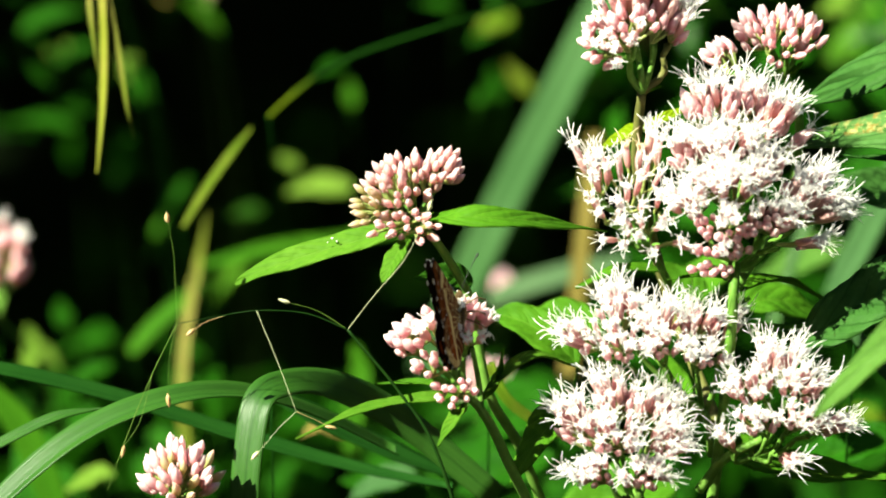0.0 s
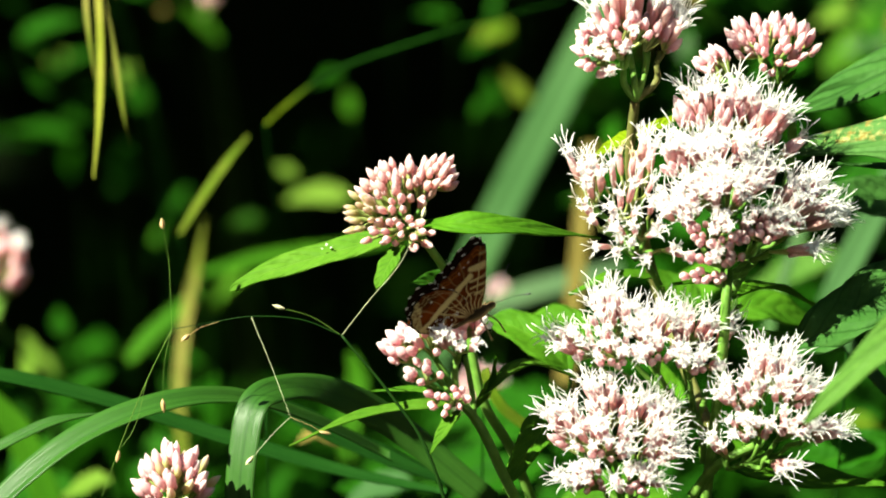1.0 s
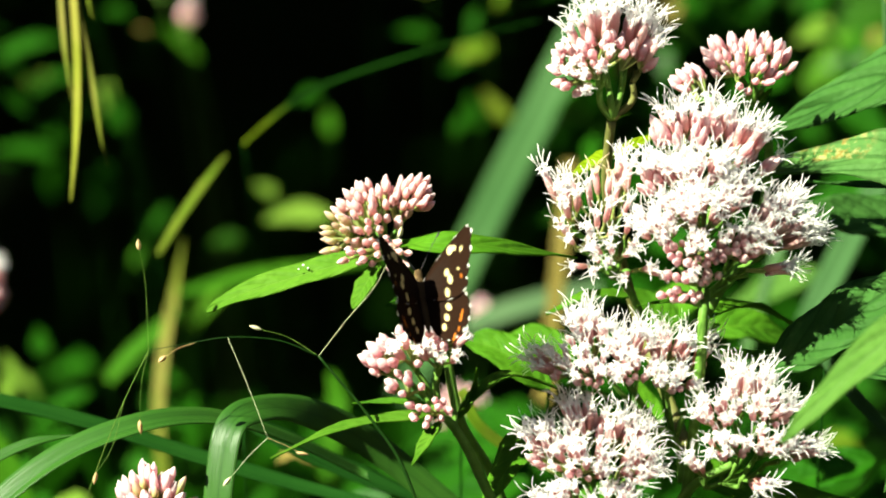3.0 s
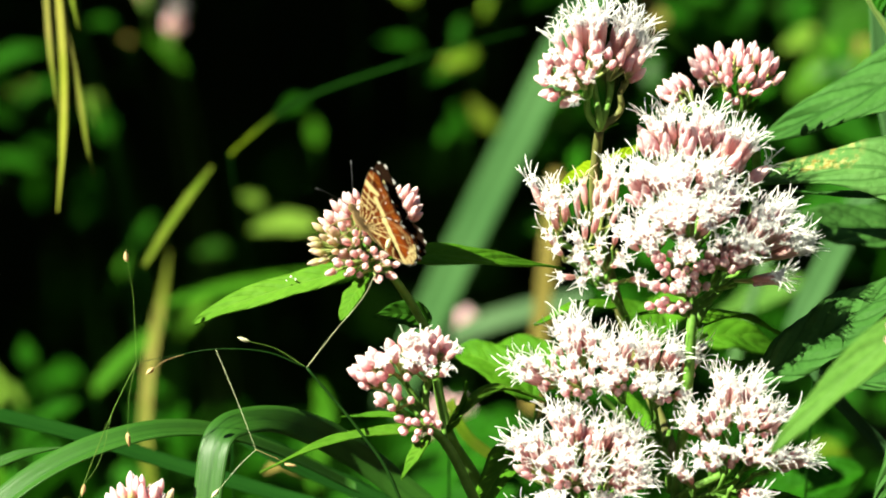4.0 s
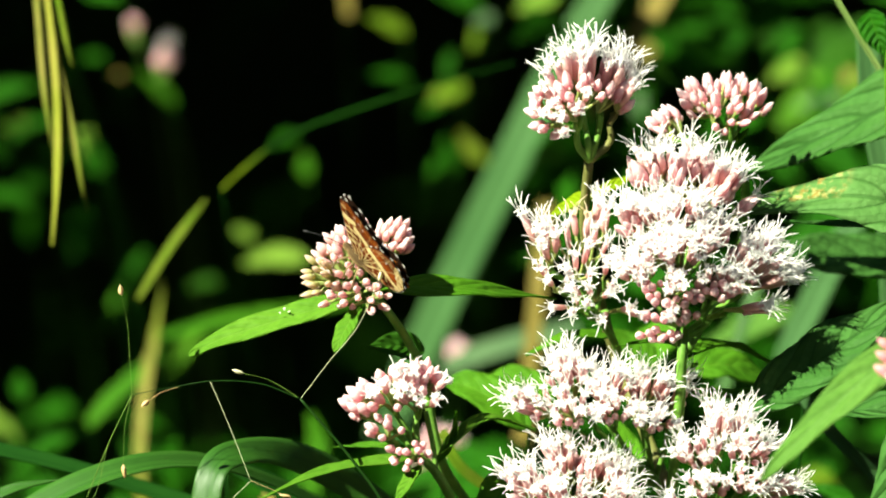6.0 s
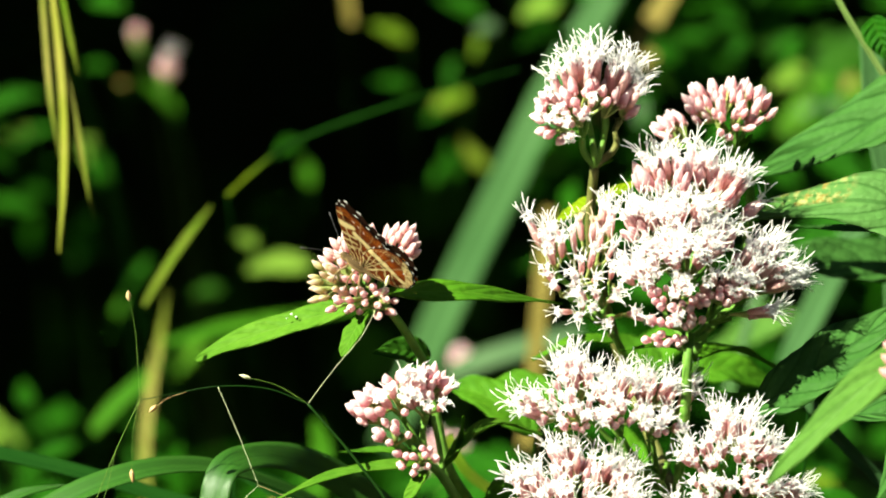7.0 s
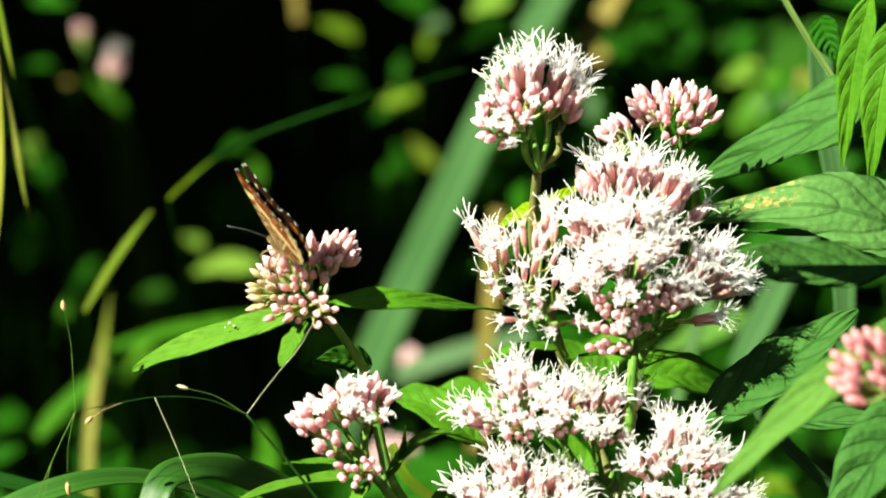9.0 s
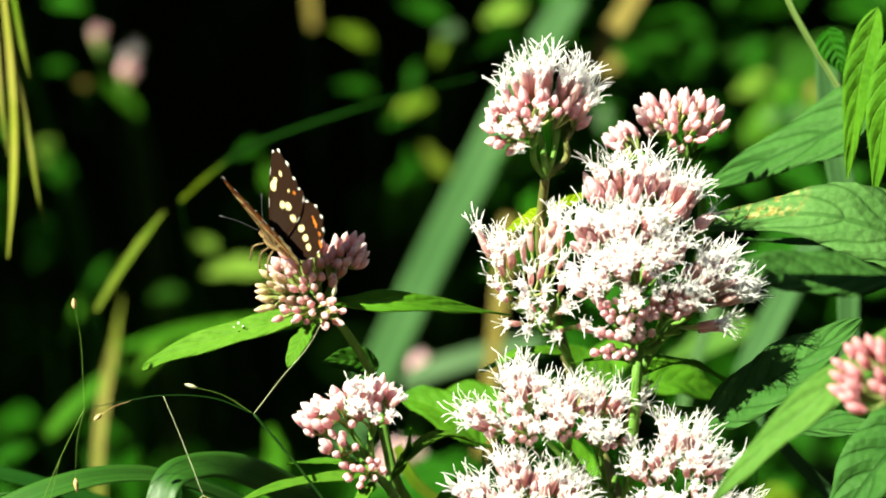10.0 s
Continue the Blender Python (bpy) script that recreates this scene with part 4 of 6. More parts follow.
    leaf(p, [spot(38.8, -43.2, 24), spot(54.7, -48.1, 26), spot(74.5, -49.9, 22)], 8.5, LEAF, (0.0, -0.6, 0.8), seed=30, teeth=14, sharp=0.12)
    leaf(p, [spot(28.1, 17.6, 10), spot(30.1, 18.6, 8), spot(31.4, 19.1, 7)], 1.4, LEAF, (0, -0.5, 0.8), seed=31, teeth=3)
    leaf(p, [spot(53.6, 20.9, 18), spot(55.1, 22.1, 16), spot(56.2, 23.6, 15)], 1.8, LEAF, (-0.9, -0.5, 0.3), seed=32, teeth=3)
    leaf(p, [spot(45.2, -19.9, 8), spot(46.0, -18.9, 6), spot(47.2, -18.1, 5)], 2.0, LEAF_PALE, (0, -0.7, 0.6), seed=33, teeth=3)
    return p


def bud_plant():
    """The slimmer plant whose upper cluster is in bud."""
    foot = ground_below(8, 30)
    p = thing("flowering_plant", foot, "slender hemp agrimony shoot with a cluster in bud", "flower", "flowering plants")
    stem(p, [foot, spot(17.6, -85.9, 40), spot(7.6, -45.9, 22), spot(1.8, -35.9, 16), spot(-0.2, -27.9, 14), spot(-1.2, -20.4, 12), spot(-3.9, -14.7, 10), spot(-8.9, -7.4, 4), spot(-11.2, -5.1, 2)], 2.0, STEM, thin=1.4)
    corymb(p, spot(-11.6, -6.0, 3), spot(-13.6, 0.0, 1), (6.4, 5.6, 6.2), 54, BUDS_TAN, seed=41, cover=1.75, rough=0.34, scale=0.88, axis=(-0.3, -0.75, 0.6), radial=0.45, upright=0.15, head=1.5, label="flower cluster in tight tan-pink bud")
    corymb(p, spot(-9.6, -1.0, 3), spot(-7.0, 3.2, 2), (3.8, 3.6, 3.8), 20, BUDS_TAN, seed=47, cover=1.5, rough=0.3, scale=0.88, axis=(0.4, -0.4, 0.85), radial=0.1, head=1.6, label="upper lobe of tan-pink buds", stalk=[spot(-11.2, -5.1, 3), spot(-10.4, -3.0, 3)])
    corymb(p, spot(-15.0, -4.0, 2), spot(-19.0, -2.6, -1), (3.2, 3.2, 3.8), 14, BUDS_GREEN, seed=42, cover=1.5, rough=0.3, scale=0.8, axis=(-0.75, -0.6, 0.25), radial=0.2, head=1.4, label="unripe greenish buds")
    corymb(p, spot(-12.4, -6.0, 2), spot(-13.2, -6.3, -3), (5.6, 3.0, 2.4), 17, BUDS_TAN, seed=48, cover=1.5, rough=0.3, scale=0.84, axis=(0, -0.95, -0.15), radial=0.3, label="low group of tan-pink buds")
    leaf(p, [spot(-12.8, -6.3, 5), spot(-18.4, -7.6, 6), spot(-24.4, -9.3, 7), spot(-31.4, -11.4, 8), spot(-38.4, -13.8, 9), spot(-43.3, -16.4, 10)], 5.4, LEAF_PALE, (-0.3, -0.75, 0.6), seed=43, teeth=11, sharp=0.05, belly=1.0, blunt=0.55, fold=0.1)
    leaf(p, [spot(-12.9, -7.4, 0), spot(-15.2, -11.4, -4), spot(-17.4, -15.9, -6)], 4.0, LEAF_PALE, (-0.5, -0.8, 0.3), seed=44, teeth=0, belly=1.0, blunt=0.6, fold=0.06)
    leaf(p, [spot(-10.6, -4.4, 4), spot(-4.0, -4.2, -7.2), spot(4.0, -4.4, -7.4), spot(12.0, -5.2, -2), spot(22.1, -6.5, 12)], 4.8, LEAF, (-0.2, -0.75, 0.65), seed=45, belly=1.0, blunt=0.6, fold=0.08)
    leaf(p, [spot(-1.4, -15.9, 20), spot(-6.4, -14.7, 18), spot(-11.6, -15.1, 16)], 5.0, LEAF_DULL, (-0.3, -0.9, 0.3), seed=46, teeth=0)
    for u, v, w, r in ((-26.2, -8.2, 6.6, 0.26), (-25.4, -8.7, 6.6, 0.2), (-27.0, -8.9, 6.6, 0.16)):
        t = Shape()
        lathe(t, [(0.95 * r * MM, -0.3 * r * MM), (r * MM, 0), (0.87 * r * MM, 0.5 * r * MM), (0.5 * r * MM, 0.87 * r * MM), (0.05 * r * MM, r * MM)], 10, 0)
        part("dew_drop", t.mesh("dew_drop", [DEW]), p, Matrix.Translation(spot(u, v, w)) @ Vector((-0.3, -0.75, 0.6)).to_track_quat("Z", "Y").to_matrix().to_4x4(), "small bright dew drop")
    return p


def small_plant():
    """The low shoot with a loose cluster, on which the butterfly first sits."""
    foot = ground_below(8, 12)
    p = thing("flowering_plant", foot, "low hemp agrimony shoot with a loose, half-open cluster", "flower", "flowering plants")
    stem(p, [foot, spot(17.6, -80.9, 14), spot(4.6, -44.9, 6), spot(0.6, -37.4, 3), spot(-2.6, -34.0, 2)], 2.2, thin=1.5)
    stem(p, [spot(0.6, -38.4, 3), spot(0.1, -32.9, 3), spot(-1.2, -26.4, 2)], 1.1, STEM, "side_stem", 0.9)
    fork = spot(-2.6, -34.0, 2)
    corymb(p, spot(-8.8, -28.6, 2), spot(-11.8, -25.6, 0), (4.2, 3.4, 4.0), 13, BUDS_FAT, seed=51, cover=1.4, rough=0.3, scale=1.0, axis=(-0.85, -0.4, 0.35), radial=0.0, head=2.4, stalk=[fork, spot(-5.4, -31.0, 2)], label="rosy buds leaning outwards")
    corymb(p, spot(-6.4, -26.6, 1), spot(-6.8, -23.4, -2), (5.2, 4.4, 4.8), 19, BUDS_FAT, STARRY, 0.26, (-0.2, -1, 0), 54, cover=1.5, rough=0.3, scale=0.98, axis=(-0.1, -0.7, 0.7), radial=0.1, head=2.4, stalk=[fork, spot(-4.6, -30.0, 2)], label="loose flower cluster, half open")
    corymb(p, spot(-2.6, -25.6, 2), spot(-1.6, -21.8, 1), (3.2, 3.4, 4.2), 13, BUDS_PALE + BUDS_FAT, STARRY, 0.16, (0, -1, -0.4), 52, cover=1.5, rough=0.3, scale=0.95, axis=(0.25, -0.45, 0.85), radial=0.0, head=2.4, stalk=[fork, spot(-3.0, -29.6, 2)], label="small group of upright buds")
    corymb(p, spot(-2.6, -27.6, 1), spot(-2.6, -25.0, -3), (3.0, 2.4, 1.8), 5, BUDS_FAT, STARRY, 0.7, (0, -1, 0), 56, cover=1.2, scale=0.95, axis=(0, -0.9, 0.3), radial=0.1)
    corymb(p, spot(-6.0, -32.4, 1), spot(-7.4, -29.8, -2), (3.6, 2.6, 2.2), 8, BUDS_FAT, seed=57, cover=1.4, scale=0.84, axis=(-0.5, -0.8, 0.1), radial=0.0)
    corymb(p, spot(-3.2, -34.6, 2), spot(-3.9, -34.2, -2), (3.6, 2.6, 2.4), 12, BUDS_FAT, seed=53, cover=1.6, rough=0.3, scale=0.72, label="low group of buds", axis=(0, -0.95, 0.0), radial=0.2)
    leaf(p, [spot(-2.4, -35.1, 4), spot(-8.4, -35.4, 2), spot(-19.4, -37.1, 0), spot(-32.1, -42.5, -4)], 3.6, LEAF_PALE, (-0.3, -0.45, 0.85), seed=54, teeth=7)
    leaf(p, [spot(-3.9, -33.1, 6), spot(-10.4, -32.4, 8), spot(-17.8, -32.7, 10)], 1.9, LEAF, (-0.1, -0.5, 0.85), seed=55, teeth=0)
    leaf(p, [spot(-2.2, -35.9, 0), spot(-4.2, -38.9, -3), spot(-7.2, -43.7, -6)], 3.2, LEAF_PALE, (-0.6, -0.8, 0.2), seed=56, teeth=0)
    leaf(p, [spot(0.6, -35.9, 6), spot(3.1, -31.4, 4), spot(4.4, -26.5, 2)], 2.6, LEAF, (0.8, -0.5, 0.2), seed=57, teeth=3)
    leaf(p, [spot(0.1, -35.4, 6), spot(3.6, -31.9, 4), spot(9.6, -27.7, 6), spot(18.4, -29.7, 10)], 3.8, LEAF_PALE, (-0.2, -0.4, 0.9), seed=58, teeth=0)
    return p


def young_plant():
    foot = ground_below(-52, 6)
    p = thing("flowering_plant", foot, "young hemp agrimony shoot with upright pale buds", "flower", "flowering plants")
    stem(p, [foot, spot(-49.9, -75.7, 4), spot(-52.0, -58.8, 1), spot(-52.5, -55.9, 0)], 2.6, thin=1.8)
    corymb(p, spot(-52.5, -56.4, 0), spot(-52.7, -51.9, 0), (4.9, 4.4, 5.6), 54, BUDS_PALE + BUDS_GREEN, seed=61, cover=1.8, rough=0.25, label="flower cluster in pale upright bud", axis=(0, -0.3, 1))
    return p


def far_plant(u, w, node, centre, size, count, seed, label, opened=(), share=0.0, scale=1.0, closed=BUDS):
    foot = ground_below(u, w)
    p = thing("flowering_plant", foot, label, "flower", "flowering plants")
    stem(p, [foot + Vector((0, 0.5, 0)), node + Vector((0.01, 0.5, -0.25)), node + Vector((0, 0.2, -0.03)), node], 1.2, STEM_SHADED, thin=0.7)
    corymb(p, node, centre, size, count, closed, opened, share, (0, -0.6, 0.8), seed, cover=1.8, label="rosy flower cluster", scale=scale)
    return p


main_plant()
bud_plant()
SMALL = small_plant()
young_plant()
far_plant(-83, 160, spot(-84.4, -22.1, 240), spot(-83.7, -14.2, 240), (4.0, 3.4, 7.6), 34, 71, "hemp agrimony with a dusky pink cluster at the hedge's edge", STARRY, 0.1)
far_plant(-49, 300, spot(-48.4, 32.4, 450), spot(-47.8, 35.4, 450), (1.9, 1.8, 2.0), 26, 72, "pale pink flower cluster in the dark undergrowth", OPEN, 0.15, 0.55)
far_plant(-56, 310, spot(-52.2, 38.6, 465), spot(-53.0, 41.9, 465), (1.3, 1.3, 1.5), 9, 76, "dusky pink flower cluster in the dark undergrowth", scale=0.5)
far_plant(4, 280, spot(4.1, -19.9, 420), spot(4.1, -16.8, 420), (1.4, 1.4, 1.8), 12, 73, "small rosy bud cluster in the undergrowth")
far_plant(2, 220, spot(1.1, -40.9, 330), spot(1.1, -34.9, 330), (4.6, 4.0, 5.6), 40, 74, "rosy flower cluster behind the low shoot")
far_plant(92, -80, spot(94.3, -26.4, -80), spot(89.9, -18.9, -80), (8.4, 5.0, 6.5), 46, 75, "hemp agrimony with rosy buds beside broad leaves", closed=BUDS_ROSE)


# ---------------------------------------------------------------- leafy stalk with broad leaves
def leafy_stalk():
    foot = ground_below(110, 20)
    p = thing("leafy_stalk", foot, "stalk with broad toothed green leaves", "plant")
    stem(p, [foot, spot(111.4, -42.7, 20), spot(110.1, 7.1, 18), spot(108.9, 66.8, 16)], 4.0, thin=2.6)
    leaf(p, [spot(110.0, 40.9, 20), spot(88.5, 30.7, 30), spot(71.5, 23.0, 34), spot(54.9, 15.5, 38)], 14.5, LEAF_BROAD, (-0.15, -0.8, 0.6), seed=81, teeth=13, fold=0.08, sharp=0.07, label="broad toothed leaf")
    leaf(p, [spot(111.0, 0.1, 14), spot(92.2, 7.3, 4), spot(76.3, 11.5, 4), spot(52.9, 9.3, 16)], 15.5, LEAF_MINED, (-0.1, -0.85, 0.5), seed=82, teeth=13, fold=0.06, sharp=0.07, label="broad leaf with a mined yellow patch")
    leaf(p, [spot(108.0, -12.8, -4), spot(94.2, 2.3, 0), spot(82.3, 5.5, 8), spot(62.3, 7.2, 22)], 7.0, LEAF_BROAD, (0.25, -0.35, 0.9), seed=83, teeth=12, fold=0.1)
    leaf(p, [spot(54.9, -26.5, 9), spot(65.0, -20.2, 6), spot(75.0, -13.4, 4), spot(84.0, -7.0, 4)], 12.5, LEAF_BROAD, (-0.1, -0.75, 0.65), seed=84, teeth=12, fold=0.06, belly=0.9)
    leaf(p, [spot(110.4, -0.8, -50), spot(88.4, -12.4, -60), spot(72.3, -25.1, -66), spot(58.4, -39.1, -66)], 8.2, LEAF_NEAR, (-0.35, -0.7, 0.6), seed=85, teeth=0, belly=1.1, blunt=0.7, fold=0.08, label="pale near leaf")
    leaf(p, [spot(67.9, -27.4, 4), spot(77.9, -26.5, -2), spot(95.9, -27.5, -8)], 8.0, LEAF_BROAD, (0.0, -0.6, 0.8), seed=86, teeth=7)
    leaf(p, [spot(97.9, -22.6, -14), spot(87.9, -32.4, -18), spot(76.8, -48.1, -20)], 14.0, LEAF_BROAD, (-0.3, -0.8, 0.5), seed=87, teeth=8)
    leaf(p, [spot(86.7, 48.2, 22), spot(83.6, 35.3, 24), spot(81.3, 17.4, 28)], 6.0, LEAF, (-0.3, -0.9, 0.2), seed=88, teeth=0)
    leaf(p, [spot(92.7, 45.1, 14), spot(88.6, 32.2, 12), spot(86.3, 14.4, 14)], 7.5, LEAF, (-0.3, -0.9, 0.2), seed=89, teeth=0)
    leaf(p, [spot(89.6, 0.1, 60), spot(71.6, 1.1, 54), spot(59.1, 2.9, 50)], 10.0, LEAF_BROAD, (-0.2, -0.8, 0.55), seed=91, teeth=9, fold=0.06)
    leaf(p, [spot(77.6, 44.3, 36), spot(79.1, 40.3, 34), spot(80.5, 36.3, 34)], 5.5, LEAF_FAR, (-0.3, -0.9, 0.2), seed=90, teeth=0)
    return p


leafy_stalk()


# ---------------------------------------------------------------- grasses near the flowers
blade([spot(-100.1, -73.1, 6), spot(-84.3, -55.1, 8), spot(-69.5, -42.9, 10), spot(-54.6, -36.8, 14), spot(-42.2, -35.7, 22), spot(-28.8, -39.2, 34), spot(-14.8, -45.6, 46)], 5.2, GRASS, "long arching green grass blade", (-0.3, -0.7, 0.65), taper=0.5, channel=0.45)
blade([spot(3.1, -53.4, 40), spot(-14.9, -39.2, 34), spot(-25.8, -34.0, 24), spot(-34.3, -33.7, 14), spot(-38.6, -36.1, 10), spot(-40.7, -45.8, 8), spot(-41.7, -65.7, 8)], 5.8, GRASS, "green grass blade folded over at its top", (-0.3, -0.9, 0.3), taper=0.9, start=0.8, channel=0.08)
# the shadow on this low blade is only its dark colour
blade([spot(-96.4, -30.4, 40), spot(-84.5, -31.7, 44), spot(-64.6, -36.1, 50), spot(-42.6, -42.8, 56), spot(-20.7, -48.6, 60), spot(-4.8, -51.5, 60)], 4.2, GRASS_SHADED, "grass blade lying low, its shade put into the dark green", (-0.1, -0.6, 0.8))
blade([spot(-96.3, -51.2, 16), spot(-84.4, -44.7, 18), spot(-74.5, -39.9, 20), spot(-66.7, -38.3, 22)], 2.4, GRASS, "narrow grass blade tip", (-0.2, -0.7, 0.7), taper=0.05)
blade([spot(-36.7, -35.8, 60), spot(-20.8, -43.6, 64), spot(-2.8, -50.5, 70)], 7.0, GRASS_SHADED, "grass blade lying low, its shade put into the dark green", (-0.1, -0.5, 0.85))
blade([spot(101.9, -4.8, 40), spot(89.2, 17.3, 38), spot(80.0, 33.3, 36), spot(71.7, 47.3, 34), spot(67.9, 56.3, 34)], 1.1, GRASS_STALK, "slim pale green grass stalk leaning across", (-0.3, -0.9, 0.2), taper=0.9, channel=0.6, start=1.0)
blade([spot(81.5, -22.5, 80), spot(81.0, 11.4, 74), spot(78.4, 27.3, 72), spot(77.4, 41.3, 70)], 5.0, GRASS_BLUE, "upright bluish reed blade", (-0.2, -0.95, 0.1), taper=0.9)
blade([spot(65.8, -24.2, 40), spot(71.7, -31.3, 40), spot(78.5, -38.3, 42), spot(87.4, -48.4, 44)], 2.4, GRASS_BLUE, "grass stalk leaning in the shade", (-0.2, -0.9, 0.3), taper=0.9, start=1.0)


def panicle():
    """A grass panicle: hair-thin branches with a few spikelets."""
    foot = ground_below(0, 10)
    p = thing("grass_panicle", foot, "airy grass panicle with hair-thin branches and few spikelets", "grass")
    s = Shape()
    pts = curve_through([foot, spot(0.6, -85.9, 6), spot(-7.9, -44.9, 0), spot(-14.4, -34.9, -1), spot(-23.4, -24.2, -2)], 40)
    s.tube(pts, [0.42 * MM - 0.2 * MM * i / 40 for i in range(41)], 8)
    shaped("stalk", s, [THREAD_DARK], p, foot)

    def twig(points, thick=0.13, material=THREAD):
        t = Shape()
        q = curve_through(points, 10 * (len(points) - 1))
        t.tube(q, [0.48 * thick * MM * (1 - 0.35 * i / len(q)) for i in range(len(q))], 6)
        shaped("branch", t, [material], p, points[0])

    def spikelet(at, way, length=2.2, fat=0.5, material=HUSK):
        t = Shape()
        f, n = fat * MM, length * MM
        lathe(t, [(0.2 * f, 0), (0.8 * f, 0.2 * n), (1.0 * f, 0.45 * n), (0.75 * f, 0.75 * n), (0.1 * f, n)], 8, 0, 0.12)
        for k in (-1, 1):
            t.tube([Vector((0, 0, 0)), Vector((k * f * 0.9, 0, 0.4 * n)), Vector((k * f * 0.7, 0, 1.05 * n))], [0.2 * f, 0.45 * f, 0.05 * f], 5)
        turn = Vector(way).to_track_quat("Z", "Y").to_matrix().to_4x4()
        part("spikelet", t.mesh("spikelet", [material]), p, Matrix.Translation(at) @ turn)

    twig([spot(-23.4, -24.2, -2), spot(-30.4, -21.5, -2), spot(-39.4, -21.0, -2), spot(-46.4, -22.1, -1), spot(-53.4, -23.4, -1)], 0.22, THREAD_DARK)
    twig([spot(-23.4, -24.2, -2), spot(-18.4, -17.7, -6), spot(-13.2, -11.4, -11), spot(-9.4, -3.1, -15)], 0.13)
    twig([spot(-23.4, -24.2, -2), spot(-28.9, -20.9, -2), spot(-33.6, -19.6, -3)], 0.12, THREAD_GREEN)
    twig([spot(-39.4, -21.1, -2), spot(-35.9, -29.4, -2), spot(-32.3, -38.7, -3)], 0.13)
    twig([spot(-32.3, -38.7, -3), spot(-35.4, -41.7, -4), spot(-38.9, -45.9, -4)], 0.12)
    twig([spot(-32.3, -38.7, -3), spot(-28.9, -40.1, -3), spot(-26.4, -41.4, -3)], 0.1, HUSK)
    twig([spot(-53.4, -23.4, -1), spot(-53.7, -16.9, -1), spot(-54.1, -10.9, -1), spot(-55.1, -5.6, -2)], 0.12, THREAD_GREEN)
    twig([spot(-53.4, -23.4, -1), spot(-54.6, -28.9, -1), spot(-54.9, -35.9, -1)], 0.11, THREAD_GREEN)
    twig([spot(-53.4, -23.4, -1), spot(-57.7, -32.4, 0), spot(-61.9, -42.9, 2), spot(-65.4, -52.9, 4)], 0.2, THREAD_GREEN)
    twig([spot(-57.7, -32.4, 0), spot(-59.9, -40.9, 0), spot(-62.6, -45.1, -1)], 0.12, THREAD_GREEN)
    twig([spot(-44.9, -21.9, -1), spot(-48.4, -23.1, -2), spot(-50.4, -24.5, -2)], 0.1, HUSK)
    spikelet(spot(-9.4, -3.3, -15), (0.3, 0, 1), 2.0, 0.42, HUSK_PALE)
    spikelet(spot(-33.5, -19.6, -3), (-1, 0, 0.3), 2.2, 0.36, HUSK_PALE)
    spikelet(spot(-38.8, -45.7, -4), (-0.7, 0, -0.8), 2.0, 0.4, HUSK_PALE)
    spikelet(spot(-27.2, -41.2, -3), (1, 0, -0.2), 2.2, 0.35)
    spikelet(spot(-55.1, -5.7, -2), (-0.15, 0, 1), 1.9, 0.5)
    spikelet(spot(-54.9, -35.7, -1), (0.1, 0, -1), 2.5, 0.45)
    spikelet(spot(-50.3, -24.3, -2), (-0.7, 0, -0.6), 1.8, 0.45)
    spikelet(spot(-62.5, -44.9, -1), (-0.2, 0, -1), 2.2, 0.4)


panicle()

# ---------------------------------------------------------------- reeds and dry grass behind
blade([spot(-9.4, -31.9, 405), spot(-2.4, -15.9, 397.5), spot(5.6, 1.1, 390), spot(15.1, 20.1, 382.5), spot(22.6, 35.1, 382.5), spot(31.6, 50.1, 382.5)], 9.2, GRASS_BLUE, "broad bluish green reed blade leaning behind the flowers", (-0.35, -0.9, 0.25), taper=0.8, start=0.9)
blade([spot(27.6, 26.1, 390), spot(35.6, 39.1, 390), spot(43.6, 52.1, 390)], 5.0, OCHRE, "ochre dead reed leaning in the undergrowth", back=0.5, face=(-0.3, -0.9, 0.2), taper=0.9, start=1.0)
blade([spot(1.6, -18.7, 345), spot(8.6, -15.9, 345), spot(17.6, -13.4, 345), spot(25.6, -11.9, 345)], 5.5, GRASS_GREY, "greyish reed blade lying across", (-0.25, -0.8, 0.5), taper=0.8)
blade([spot(15.6, -31.9, 315), spot(17.1, -17.9, 315), spot(19.1, 1.1, 315), spot(20.1, 11.1, 315)], 3.6, OCHRE, "ochre dead stalk standing among reeds", (-0.3, -0.95, 0.1), taper=0.9, start=1.0)
blade([spot(-52.4, -6.2, 192), spot(-48.4, 0.4, 192), spot(-44.4, 6.2, 192), spot(-40.4, 11.4, 192)], 1.6, GRASS_LIME, "yellow-green grass blade bent over", back=0.7, face=(-0.4, -0.85, 0.3), taper=0.25, start=0.5)
# sunlight at the foot and shade beyond come from this blade's colour
blade([spot(-37.4, 13.4, 192), spot(-33.4, 17.1, 192), spot(-27.6, 21.6, 192), spot(-22.4, 24.2, 192), spot(-8.4, 29.1, 195), spot(-0.4, 31.6, 198), spot(14.6, 35.6, 201)], 0.85, GRASS_ARC, "long arching grass blade, coloured as sunlit at its foot and shaded beyond", back=0.7, face=(-0.3, -0.6, 0.7), taper=0.1, start=0.9)
blade([spot(-70.6, 54.1, 104), spot(-69.9, 44.1, 104), spot(-68.9, 31.1, 104), spot(-67.6, 20.9, 104)], 1.3, GRASS_DRY, "dry olive blade hanging down", back=0.7, face=(-0.6, -0.8, -0.1), taper=0.0)
blade([spot(-68.6, 54.1, 107), spot(-66.6, 38.1, 107), spot(-64.2, 26.1, 107), spot(-62.6, 16.1, 107), spot(-61.2, 9.1, 107)], 1.1, GRASS_DRY, "dry olive blade hanging down", back=0.7, face=(-0.6, -0.8, -0.1), taper=0.0)
